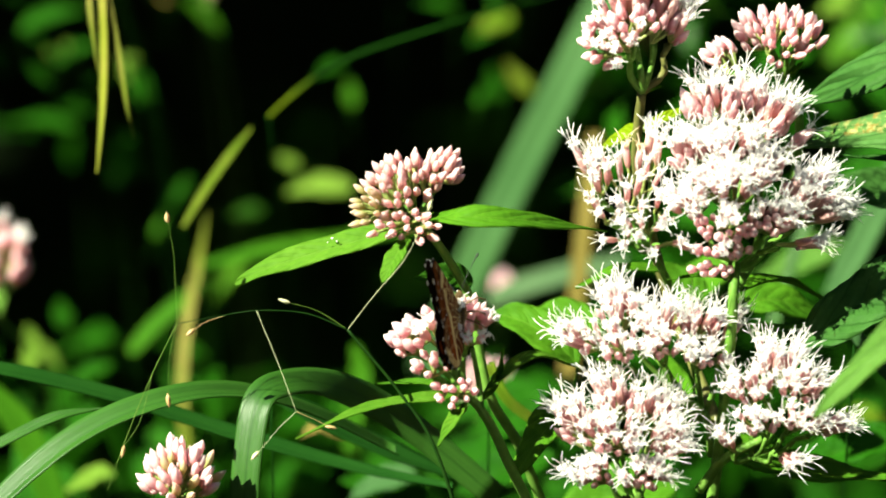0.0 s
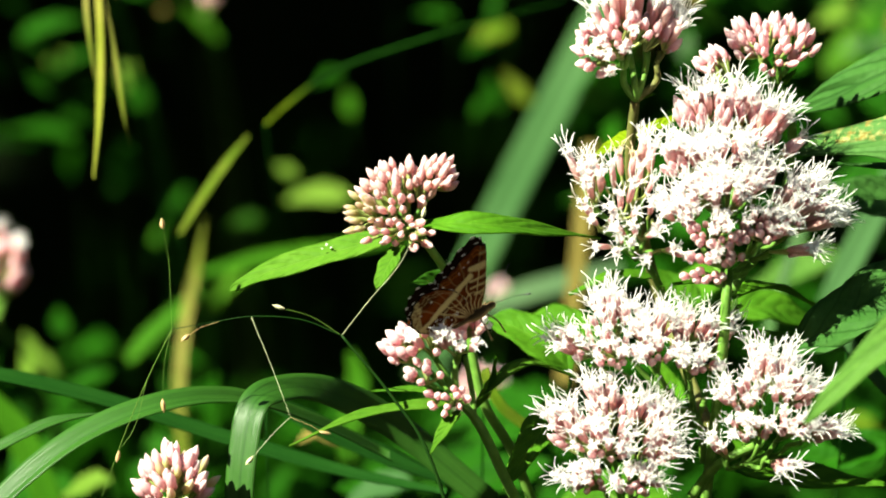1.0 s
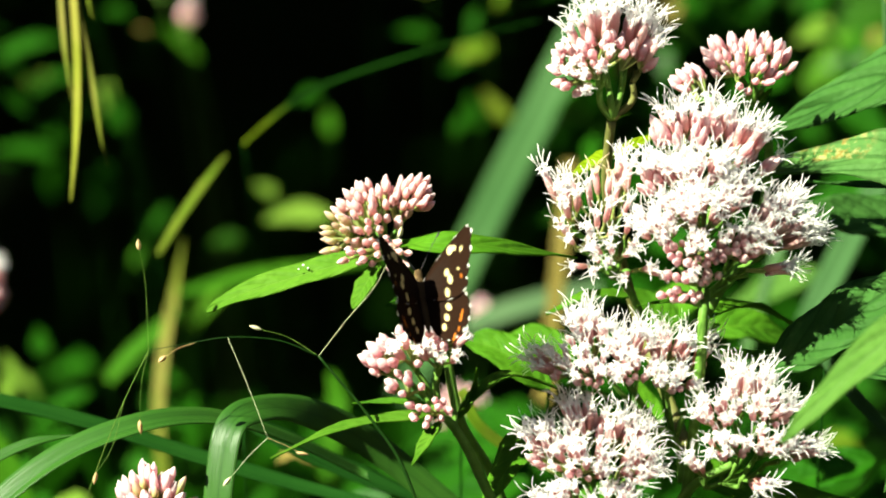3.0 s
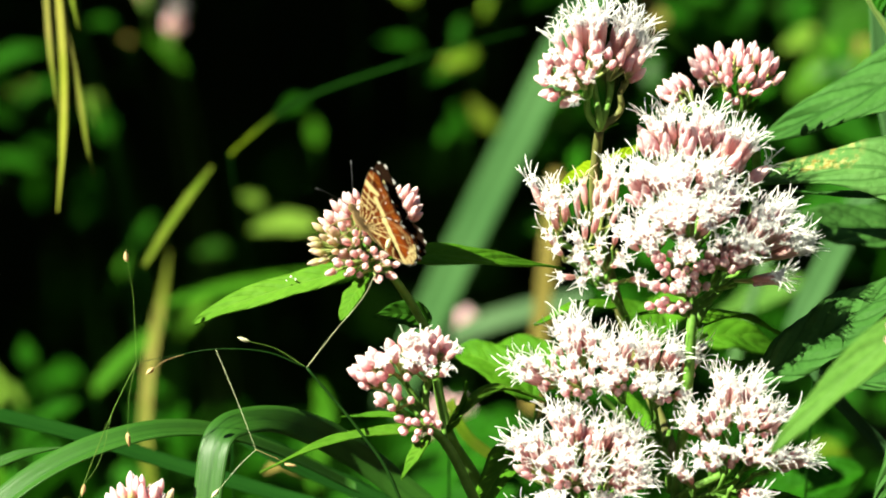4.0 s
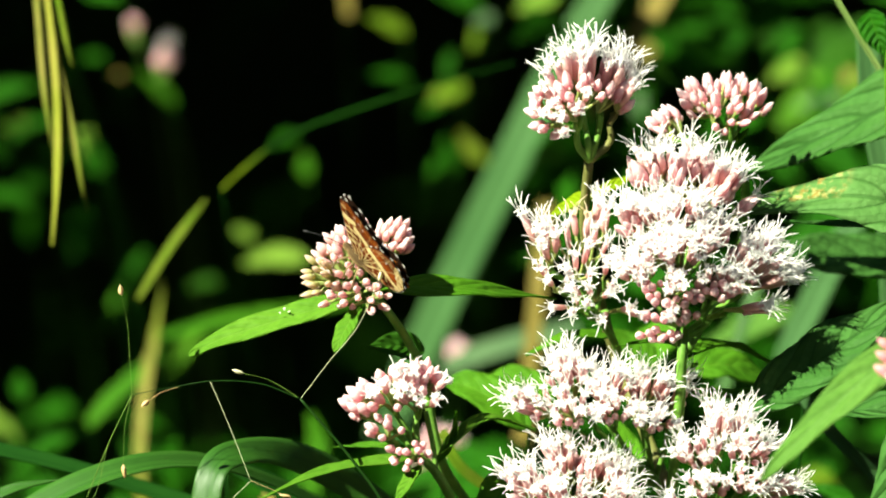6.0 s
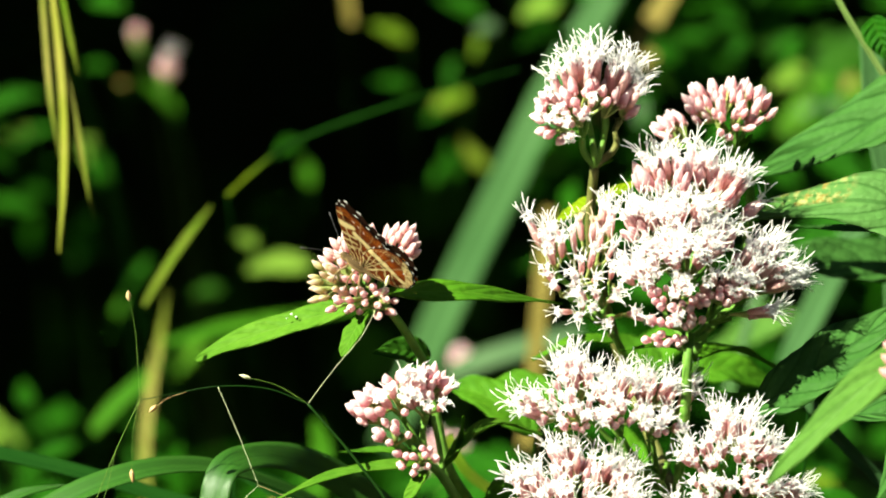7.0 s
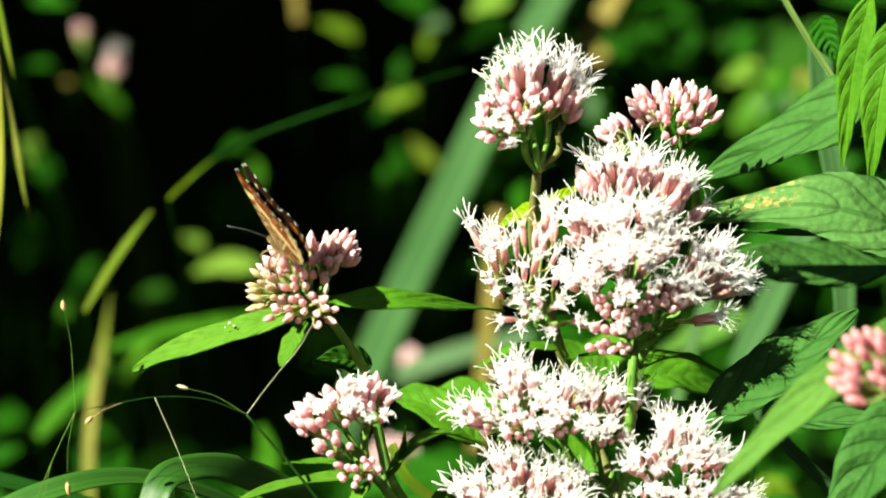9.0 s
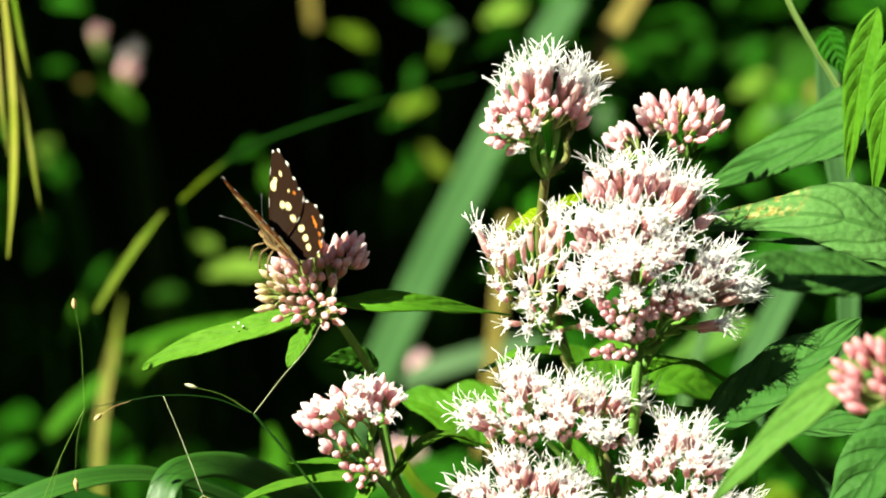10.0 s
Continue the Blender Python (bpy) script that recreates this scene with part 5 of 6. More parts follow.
blade([spot(-68.8, 52.1, 102), spot(-67.2, 38.1, 102), spot(-66.5, 26.1, 102), spot(-66.7, 14.1, 102), spot(-67.6, 3.2, 102)], 1.6, GRASS_STRAW, "dry straw-coloured blade hanging down", back=0.7, face=(-0.5, -0.85, 0.1), taper=0.12)
blade([spot(-67.6, 54.1, 106), spot(-65.6, 43.1, 106), spot(-64.0, 35.1, 106)], 1.1, GRASS_LIME, "short yellow-green blade hanging down", back=0.7, face=(-0.6, -0.8, -0.1), taper=0.0)
blade([spot(-49.9, -55.9, 285), spot(-52.2, -35.9, 285), spot(-51.2, -21.9, 285), spot(-49.4, -11.9, 285), spot(-48.0, -2.9, 285)], 2.5, GRASS_DRY, "pale dry stalk standing in the grass", (-0.4, -0.9, 0.1), taper=0.0, start=1.0)
blade([spot(-61.4, -28.4, 360), spot(-57.4, -23.9, 360), spot(-53.0, -19.9, 360), spot(-48.4, -15.5, 360)], 4.2, LEAF_GRASSY, "broad grass blade in the undergrowth", (-0.4, -0.8, 0.4), taper=0.2)
blade([spot(-48.4, -12.9, 345), spot(-36.4, -9.9, 345), spot(-22.4, -7.9, 345), spot(-10.4, -5.9, 345)], 4.4, LEAF_GRASSY, "green grass blade behind the bud cluster", (-0.2, -0.6, 0.75))
blade([spot(61.6, -17.9, 225), spot(66.6, -8.9, 225), spot(71.6, 1.1, 225), spot(77.6, 12.1, 225)], 6.0, GRASS_BLUE, "bluish reed blade behind the broad leaves", (-0.35, -0.9, 0.2), taper=0.8)
blade([spot(-22.4, -45.9, 300), spot(-21.4, -35.9, 300), spot(-20.6, -31.9, 300), spot(-22.0, -26.4, 300)], 5.2, LEAF_GRASSY, "short bright blade in the undergrowth", (-0.4, -0.9, 0.2))
blade([spot(50.6, -25.9, 195), spot(53.6, -15.9, 195), spot(56.1, -7.9, 195), spot(59.6, 1.1, 195)], 2.6, GRASS, "dark stalk behind the broad leaves", (-0.3, -0.9, 0.2), taper=0.9, start=1.0)
blade([spot(1.6, -29.9, 60), spot(4.6, -35.9, 60), spot(11.6, -40.9, 62), spot(21.6, -43.9, 64)], 2.0, GRASS_LIME, "yellow-green stalk curving behind the low shoot", (-0.2, -0.9, 0.3), taper=0.9, start=1.0)


blade([spot(-16.3, 56.0, 450), spot(-15.7, 50.0, 450), spot(-15.0, 44.0, 450)], 2.6, OCHRE, "tan dead stalk hanging in the undergrowth", back=0.5, face=(-0.3, -0.95, 0.1), taper=0.8, start=1.0)

# leaves of the undergrowth, caught by the sun
lone_leaf([spot(-4.9, 40.9, 480), spot(-7.9, 42.7, 480), spot(-11.9, 44.0, 480)], 4.0, GRASS_LIME, "yellowish leaf in the undergrowth", seed=134, teeth=0)
lone_leaf([spot(-59.4, 15.9, 465), spot(-60.2, 19.1, 465), spot(-61.4, 22.9, 465)], 4.6, LEAF_FAR, "round green leaf beside hanging straw", seed=135, teeth=0)
lone_leaf([spot(-22.4, 0.9, 435), spot(-28.4, 1.3, 435), spot(-34.4, 0.1, 435)], 5.6, LEAF_LIME, "lime green leaf lit in the undergrowth", seed=101, teeth=0)
lone_leaf([spot(-32.0, 4.4, 450), spot(-33.8, 5.6, 450), spot(-36.0, 6.6, 450)], 3.2, LEAF_LIME, "small yellowish leaf in the undergrowth", seed=102, teeth=0)
lone_leaf([spot(-22.4, 15.3, 495), spot(-22.8, 17.9, 495), spot(-23.2, 20.3, 495)], 3.6, LEAF_GRASSY, "small green leaf in shade", seed=103, teeth=0)
lone_leaf([spot(-57.9, 17.1, 480), spot(-60.4, 20.1, 480), spot(-62.4, 23.6, 480)], 4.4, LEAF_FAR, "green leaf in the undergrowth", seed=104, teeth=0)
lone_leaf([spot(-75.4, 22.6, 495), spot(-71.4, 25.1, 495), spot(-66.4, 26.1, 495)], 3.6, LEAF_FAR, "green leaf in the undergrowth", seed=105, teeth=0)
lone_leaf([spot(-81.4, 28.1, 480), spot(-75.4, 31.1, 480), spot(-69.4, 32.1, 480)], 5.0, LEAF_FAR, "green leaf in the undergrowth", seed=106, teeth=0)
lone_leaf([spot(-45.8, 28.5, 495), spot(-48.8, 31.5, 495), spot(-53.2, 34.9, 495)], 2.8, LEAF_GRASSY, "green leaf in the undergrowth", seed=107, teeth=0)
lone_leaf([spot(-55.0, 33.5, 480), spot(-55.9, 33.8, 480), spot(-56.8, 34.0, 480)], 1.3, OCHRE, "small withered leaf in the undergrowth", seed=108, teeth=0)
lone_leaf([spot(-70.9, 11.1, 510), spot(-76.4, 12.6, 510), spot(-83.4, 12.1, 510)], 4.0, LEAF_FAR, "green leaf in the undergrowth", seed=109, teeth=0)
lone_leaf([spot(-0.6, 15.6, 480), spot(0.4, 17.4, 480), spot(0.8, 19.4, 480)], 3.0, LEAF_FAR, "green leaf in the undergrowth", seed=110, teeth=0)
lone_leaf([spot(9.2, 18.0, 465), spot(6.6, 20.4, 465), spot(4.4, 23.6, 465)], 3.8, GRASS_LIME, "greyish yellow leaf in the undergrowth", seed=111, teeth=0)
lone_leaf([spot(4.0, 16.6, 470), spot(2.4, 20.0, 470), spot(1.6, 23.0, 470)], 3.0, LEAF_FAR, "green leaf in the undergrowth", seed=136, teeth=0)
lone_leaf([spot(5.6, 31.1, 480), spot(0.6, 28.6, 480), spot(-2.4, 26.6, 480)], 4.0, LEAF_FAR, "dim yellow-green leaf in the undergrowth", seed=112, teeth=0)
lone_leaf([spot(-72.4, -23.9, 390), spot(-73.4, -21.4, 390), spot(-73.9, -18.9, 390)], 4.4, LEAF_FAR, "small green leaf in the grass", seed=113, teeth=0)
lone_leaf([spot(-79.4, -31.9, 360), spot(-78.4, -27.4, 360), spot(-79.8, -23.4, 360)], 4.4, LEAF_LIME, "pale leaf in the grass", seed=114, teeth=0)
lone_leaf([spot(-72.4, -41.9, 360), spot(-68.4, -39.9, 360), spot(-61.4, -40.9, 360)], 6.0, LEAF_FAR, "green leaf low in the grass", seed=115, teeth=0)
lone_leaf([spot(17.1, -29.9, 40), spot(11.6, -24.9, 40), spot(5.6, -21.9, 42), spot(1.1, -21.1, 44)], 8.0, LEAF, "broad green leaf behind the low shoot", seed=116, face=(-0.2, -0.7, 0.7))
lone_leaf([spot(21.6, -24.9, 60), spot(14.6, -20.9, 62), spot(6.6, -21.9, 64)], 6.0, LEAF, "broad green leaf behind the low shoot", seed=117, face=(-0.2, -0.7, 0.7))
lone_leaf([spot(77.6, 32.1, 495), spot(68.6, 29.1, 495), spot(59.6, 21.1, 495)], 14.0, LEAF, "large sunlit leaf far behind the broad leaves", seed=118, teeth=0)
lone_leaf([spot(85.6, 38.1, 450), spot(73.6, 38.1, 450), spot(63.6, 32.1, 450)], 12.0, LEAF_DULL, "large dull leaf far behind", seed=119, teeth=0)
lone_leaf([spot(77.6, 11.1, 300), spot(68.6, 4.1, 300), spot(59.6, 1.1, 300)], 12.0, LEAF_FAR, "broad green leaf behind the flowers", seed=120, teeth=0)
lone_leaf([spot(63.6, -7.9, 270), spot(56.6, -11.4, 270), spot(47.6, -14.9, 270)], 8.0, LEAF_NEAR, "bright green leaf behind the flowers", seed=121, teeth=0)
lone_leaf([spot(38.6, -19.9, 70), spot(35.6, -15.9, 70), spot(29.6, -11.9, 70)], 7.0, LEAF, "green leaf behind the flower stems", seed=122, teeth=0)
lone_leaf([spot(47.6, 32.1, 495), spot(41.6, 38.1, 495), spot(33.6, 40.1, 495)], 6.0, LEAF_FAR, "green leaf far behind", seed=123, teeth=0)
lone_leaf([spot(71.6, -41.9, 300), spot(66.6, -38.9, 300), spot(63.6, -43.9, 300)], 6.0, GRASS_LIME, "yellowing leaf low behind", seed=124, teeth=0)
lone_leaf([spot(19.6, -41.9, 180), spot(9.6, -38.9, 180), spot(-2.4, -41.9, 180)], 10.0, LEAF_FAR, "broad leaf low behind the shoots", seed=125, teeth=0)
lone_leaf([spot(-22.4, -42.9, 165), spot(-27.4, -40.9, 165), spot(-31.4, -42.9, 165)], 4.0, OCHRE, "withered brown leaf in the grass", seed=126, teeth=0)
lone_leaf([spot(-4.4, 32.9, 495), spot(-7.9, 33.7, 495), spot(-11.6, 33.7, 495)], 3.0, LEAF_FAR, "small green leaf in deep shade", seed=127, teeth=0)


lone_leaf([spot(34.9, -51.1, 90), spot(23.0, -53.2, 90), spot(11.1, -58.3, 90)], 12.0, LEAF, "broad green leaf low behind the flowers", seed=128, teeth=0, face=(-0.3, -0.8, 0.5))
lone_leaf([spot(15.1, -45.3, 180), spot(5.2, -48.3, 180), spot(-4.7, -53.4, 180)], 12.0, LEAF_FAR, "broad green leaf low behind the flowers", seed=129, teeth=0)
lone_leaf([spot(74.6, -41.9, 100), spot(62.7, -45.0, 100), spot(52.8, -49.0, 100)], 9.0, LEAF_FAR, "broad green leaf low behind the flowers", seed=130, teeth=0)
lone_leaf([spot(-8.7, -55.4, 165), spot(-16.7, -51.5, 165), spot(-24.6, -50.6, 165)], 8.0, LEAF_FAR, "broad green leaf low in the grass", seed=131, teeth=0)
lone_leaf([spot(43.6, -11.9, 100), spot(38.6, -15.9, 100), spot(32.6, -20.9, 100)], 9.0, LEAF, "green leaf behind the flower stems", seed=132, teeth=0)
lone_leaf([spot(33.6, -41.9, 60), spot(34.6, -34.9, 60), spot(32.6, -27.9, 60)], 8.0, LEAF, "green leaf between the flower clusters", seed=133, teeth=0)


# more leaves that catch the sun, far back: place, length, tilt, width, look
for k, (u, v, length, tilt, width, look_of, label) in enumerate((
    (2.4, 30.0, 7.0, 20, 6.0, GRASS_LIME, "olive leaf in the undergrowth"),
    (2.6, 34.6, 7.0, 75, 3.2, LEAF_FAR, "green leaf in the undergrowth"),
    (4.2, 47.0, 9.0, -20, 5.0, LEAF_FAR, "green leaf in the undergrowth"),
    (8.8, 43.0, 4.2, 10, 3.6, GRASS_GREY, "greyish leaf in the undergrowth"),
    (7.4, 39.6, 4.0, 70, 2.6, GRASS_LIME, "yellowish leaf in the undergrowth"),
    (18.4, 46.2, 8.0, 20, 6.0, LEAF_LIME, "pale green leaf in the undergrowth"),
    (-60.6, 36.6, 5.0, 0, 2.6, LEAF_FAR, "green leaf beside hanging straw"),
    (-61.8, 21.8, 5.0, 80, 5.0, LEAF_LIME, "lime green leaf beside hanging straw"),
    (-74.5, 24.8, 4.6, 10, 3.6, LEAF_LIME, "lime green leaf in the undergrowth"),
    (-26.6, 21.8, 4.6, 25, 3.6, LEAF_FAR, "green leaf behind an arching blade"),
    (-53.4, -1.0, 9.0, 58, 2.4, LEAF_FAR, "narrow green leaf beside a bent blade"),
    (-57.0, -8.0, 8.0, 72, 2.2, LEAF_GRASSY, "narrow green leaf in the undergrowth"),
    (-41.0, -3.6, 6.0, 10, 3.6, LEAF_DULL, "dull green leaf in the undergrowth"),
    (-44.0, -15.5, 9.0, 50, 3.4, LEAF, "sunlit green leaf behind a dry stalk"),
)):
    d = Vector((math.cos(radians(tilt)), math.sin(radians(tilt)))) * length / 2
    lone_leaf([spot(u + d.x, v + d.y, 480), spot(u, v + 0.4, 480), spot(u - d.x, v - d.y, 480)], width, look_of, label, seed=140 + k, teeth=0)
for k, (u, v, length, tilt, width, look_of, label) in enumerate((
    (37.4, 37.0, 4.6, 30, 4.4, OCHRE, "withered ochre leaf far behind the flowers"),
    (36.4, 28.0, 4.6, 80, 4.0, GRASS_GREY, "greyish leaf far behind the flowers"),
    (45.0, 41.0, 9.0, 0, 3.4, LEAF_FAR, "green leaf far behind the flowers"),
    (51.4, 43.4, 7.0, 15, 3.4, LEAF_FAR, "green leaf far behind the flowers"),
    (54.0, 39.6, 5.0, 60, 5.0, LEAF_FAR, "green leaf far behind the flowers"),
    (59.2, 39.2, 4.0, 0, 3.6, LEAF_DULL, "dull green leaf far behind the flowers"),
    (69.0, 41.0, 4.6, 0, 4.2, LEAF_DULL, "dull green leaf far behind the flowers"),
    (63.0, 33.6, 8.0, 20, 6.0, LEAF_LIME, "lime green leaf far behind the flowers"),
    (68.0, 28.2, 9.0, 10, 4.6, GRASS_GREY, "greyish leaf behind the broad leaves"),
    (73.6, 32.6, 3.8, 60, 3.6, OCHRE, "withered ochre leaf behind the broad leaves"),
)):
    d = Vector((math.cos(radians(tilt)), math.sin(radians(tilt)))) * length / 2
    lone_leaf([spot(u + d.x, v + d.y, 470), spot(u, v + 0.4, 470), spot(u - d.x, v - d.y, 470)], width, look_of, label, seed=160 + k, teeth=0)
blade([spot(-73.0, -58.0, 200), spot(-76.4, -50.0, 200), spot(-80.0, -42.0, 200), spot(-86.0, -35.0, 200)], 6.5, LEAF_GRASSY, "broad pale grass blade", (-0.4, -0.85, 0.3), taper=0.6)
lone_leaf([spot(-64.0, -49.6, 220), spot(-68.0, -50.6, 220), spot(-73.0, -53.0, 220)], 5.0, LEAF_LIME, "lime green leaf low in the grass", seed=180, teeth=0)
lone_leaf([spot(-11.0, -49.4, 160), spot(-17.0, -50.8, 160), spot(-23.0, -54.0, 160)], 6.0, GRASS_BLUE, "bluish green leaf low in the grass", seed=181, teeth=0)
lone_leaf([spot(-78.6, -27.2, 400), spot(-76.0, -28.6, 400), spot(-73.6, -31.4, 400)], 3.0, LEAF_LIME, "small yellowish leaf in the grass", seed=182, teeth=0)


# ---------------------------------------------------------------- butterfly
def paint(mesh, colours):
    layer = mesh.color_attributes.new("pattern", "FLOAT_COLOR", "POINT")
    layer.data.foreach_set("color", np.array([(*c, 1.0) for c in colours], dtype=np.float32).ravel())


def wing_material():
    k = Nodes("butterfly wing scales")
    a = k.node("ShaderNodeAttribute")
    a.attribute_name = "pattern"
    where = k.place()
    grain = k.noise(4000.0, 2.0, where)
    colour = k.mix(k.math("MULTIPLY", grain, 0.2), a.outputs["Color"], (0.02, 0.01, 0.006))
    k.bump(grain, 0.3, 0.0001)
    return k.done(colour, 0.75, 0.015, 0.03)


WING = wing_material()
BODY = wing_material()
LIMB = plain_material("butterfly legs", (0.14, 0.09, 0.04), (0.26, 0.18, 0.09), 2000.0, 0.6)
FEELER = plain_material("ringed feeler", (0.008, 0.008, 0.01), (0.06, 0.06, 0.065), 1600.0, 0.5)
BLACK, DARK, CREAMY, ORANGE, WHITE = (0.006, 0.004, 0.004), (0.016, 0.0075, 0.0045), (0.75, 0.6, 0.3), (0.6, 0.17, 0.02), (0.75, 0.72, 0.7)
PALE = (0.64, 0.5, 0.24)
RUST, BROWN, FLAME = (0.15, 0.03, 0.005), (0.038, 0.009, 0.003), (0.28, 0.055, 0.006)
E1, E2 = Vector((0.912, 0.409, 0)), Vector((0.409, -0.912, 0))


def blend(a, b, t):
    t = min(1.0, max(0.0, t))
    return tuple(p + (q - p) * t for p, q in zip(a, b))


def dab(a, b, at, size, angle=0.0):
    """1 inside an ellipse of the wing's plan, 0 outside, soft at the rim."""
    x, y = a - at[0], b - at[1]
    c, s = math.cos(angle), math.sin(angle)
    d = ((x * c + y * s) / size[0]) ** 2 + ((y * c - x * s) / size[1]) ** 2
    return min(1.0, max(0.0, (1.25 - d) * 3))


def upper_colour(x, y, rim, turn, hind):
    """Upper side: black-brown with a broken cream band and orange dashes."""
    p = Vector((x, y, 0))
    a, b = p.dot(E1) / 17.5, p.dot(E2) / 17.5
    c = blend(DARK, (0.016, 0.011, 0.009), max(0, 1 - rim * 1.6))
    if not hind:
        for at, size, ang in (((0.60, -0.045), (0.05, 0.042), 0), ((0.66, -0.02), (0.03, 0.028), 0), ((0.80, -0.11), (0.022, 0.016), 0), ((0.74, 0.07), (0.026, 0.022), 0), ((0.42, 0.10), (0.034, 0.036), 0), ((0.415, 0.19), (0.036, 0.05), 0.2), ((0.58, 0.20), (0.016, 0.016), 0), ((0.30, 0.27), (0.03, 0.05), 0.3)):
            c = blend(c, CREAMY, dab(a, b, at, size, ang))
        c = blend(c, ORANGE, 0.6 * dab(a, b, (0.57, 0.29), (0.014, 0.03), 0.3))
    else:
        for at, size in (((0.30, 0.31), (0.03, 0.055)), ((0.21, 0.385), (0.034, 0.045)), ((0.12, 0.45), (0.034, 0.04)), ((0.03, 0.50), (0.034, 0.035))):
            c = blend(c, CREAMY, dab(a, b, at, size, -0.4))
        for at, size in (((0.31, 0.60), (0.07, 0.013)), ((0.07, 0.71), (0.065, 0.013)), ((0.19, 0.68), (0.025, 0.008))):
            c = blend(c, ORANGE, dab(a, b, at, size, -0.55))
    if rim > 0.98 and math.sin(turn * 70) > 0.65:
        c = WHITE
    return c


def stroke(q, a, b, half, soft=0.2):
    """1 on a straight stroke from a to b, 0 away from it; mm on the wing's plan."""
    a, b = Vector((*a, 0)), Vector((*b, 0))
    t = min(1, max(0, (q - a).dot(b - a) / (b - a).length_squared))
    return min(1, max(0, (half - (q - a.lerp(b, t)).length) / soft + 0.5))


def under_colour(x, y, rim, turn, hind):
    """Under side: dark rust, a cream band across both wings, cream veins like the lines of a map."""
    q = Vector((x, y, 0))
    wob = q + Vector((noise.noise(q * 0.5), noise.noise(q * 0.5 + Vector((9, 4, 2))), 0)) * 0.35
    out = ((x - 9.4) * 9.4 + (y - 2.8) * -4.2) / 10.3      # mm outside the band that crosses both wings
    patch = noise.noise(q * 0.35 + Vector((0, 0, 5)))
    grain = noise.noise(q * 2.2)
    c = blend(RUST, BROWN, 0.35 + patch * 0.9 + grain * 0.25)
    if hind and out > 0.4:
        c = blend(c, FLAME, 0.75 - 0.5 * abs(out - 1.8))
    # veins fan out from the wing's root, clearest inside the band
    root = Vector((0.2, -0.6 if hind else 0.4, 0))
    d = wob - root
    r, angle = d.length, math.atan2(d.y, d.x)
    step = (0.26 if hind else 0.22) * (1 + 0.25 * math.sin(angle * 3.1))
    off = abs((angle / step) % 1.0 - 0.5) * step * r
    c = blend(c, PALE, (0.9 if out < 0 else 0.25) * min(1, max(0, (0.11 - off) / 0.12 + 0.4)) * min(1, r / 2))
    if out < 0.3:
        for ring in ((3.4, 5.6, 7.3) if hind else (5.0,)):
            c = blend(c, PALE, 0.75 * min(1, max(0, (0.16 - abs(r - ring - 0.5 * math.sin(angle * 7))) / 0.12 + 0.3)))
    if not hind:
        for a, b, half in (((7.8, 5.3), (8.3, 2.2), 0.22), ((6.2, 4.7), (6.6, 2.0), 0.2), ((4.5, 3.9), (4.8, 1.8), 0.2)):
            c = blend(c, PALE, stroke(wob, a, b, half))
        c = blend(c, PALE, stroke(wob, (10.2, 7.2), (10.9, 3.5), 0.7))
        c = blend(c, PALE, 0.6 * stroke(wob, (13.2, 7.4), (13.4, 6.2), 0.25))
    c = blend(c, PALE, stroke(wob, (9.5, 2.6), (5.2, -6.8), 0.62))
    c = blend(c, PALE, stroke(wob, (5.2, -6.8), (3.6, -10.4), 0.45))
    # orange lines along the outer edge, small white dots, pale lunules and a dark fringe
    for at in (0.83, 0.89):
        c = blend(c, ORANGE if not hind else PALE, 0.45 * min(1, max(0, (0.012 - abs(rim - at + 0.012 * math.sin(turn * 60))) * 120)) * (1 if out > 0.5 else 0))
    for at in ((13.1, 3.6), (11.5, 1.1), (9.2, -5.7), (12.4, 2.3), (10.6, -2.6), (7.4, -8.6)):
        c = blend(c, WHITE, dab(x, y, at, (0.2, 0.2)))
    if hind and y < -7.8 and rim > 0.82:
        c = blend(c, PALE, 0.6 + noise.noise(q * 1.7))
    if rim > 0.962:
        c = WHITE if math.sin(turn * 70) > 0.55 and rim > 0.983 else BLACK
    return c


def wing_mesh(name, outline, root, hind, mirror):
    """A wing with an upper and an under side, spread flat, its root on the body's line."""
    rim = curve_through([Vector((*q, 0)) for q in outline], 110)
    o = Vector((*root, 0))
    rings = 56
    s = Shape()
    colours = []
    n = len(rim)
    for side in (1, -1):
        verts, uvs, faces = [], [], []
        for j in range(rings + 1):
            k = j / rings
            for i, q in enumerate(rim):
                p = o.lerp(q, k * (1 - 0.014 * (1 + math.sin(i / n * 62)) * k ** 6))
                z = -0.22 * math.sin(math.pi * min(1, k * 0.9)) + side * 0.04 + 0.03 * math.sin(i / n * 50) * k
                verts.append(Vector(((-p.x if mirror else p.x), p.y, z)) * MM * 0.97)
                uvs.append((i / (n - 1), k))
                colours.append((upper_colour if side == 1 else under_colour)(p.x, p.y, k, i / (n - 1), hind))
        for j in range(rings):
            for i in range(n - 1):
                a = j * n + i
                f = (a, a + n, a + n + 1, a + 1)
                faces.append(f if (side == 1) == mirror else f[::-1])
        s.add(verts, faces, uvs)
    me = s.mesh(name, [WING])
    paint(me, colours)
    return me


FORE = ((0.0, 1.6), (5.0, 4.4), (10.6, 6.6), (15.0, 7.8), (16.2, 6.9), (15.6, 4.0), (14.2, 1.0), (13.2, -1.2), (12.4, -3.2), (8.0, -3.8), (3.5, -2.6), (0.3, -1.0))
HIND = ((0.3, 0.6), (4.5, 0.2), (9.4, -1.5), (11.9, -4.4), (12.2, -7.1), (10.9, -9.3), (8.6, -10.7), (6.0, -11.1), (3.4, -10.2), (1.0, -7.4), (-0.2, -3.0))


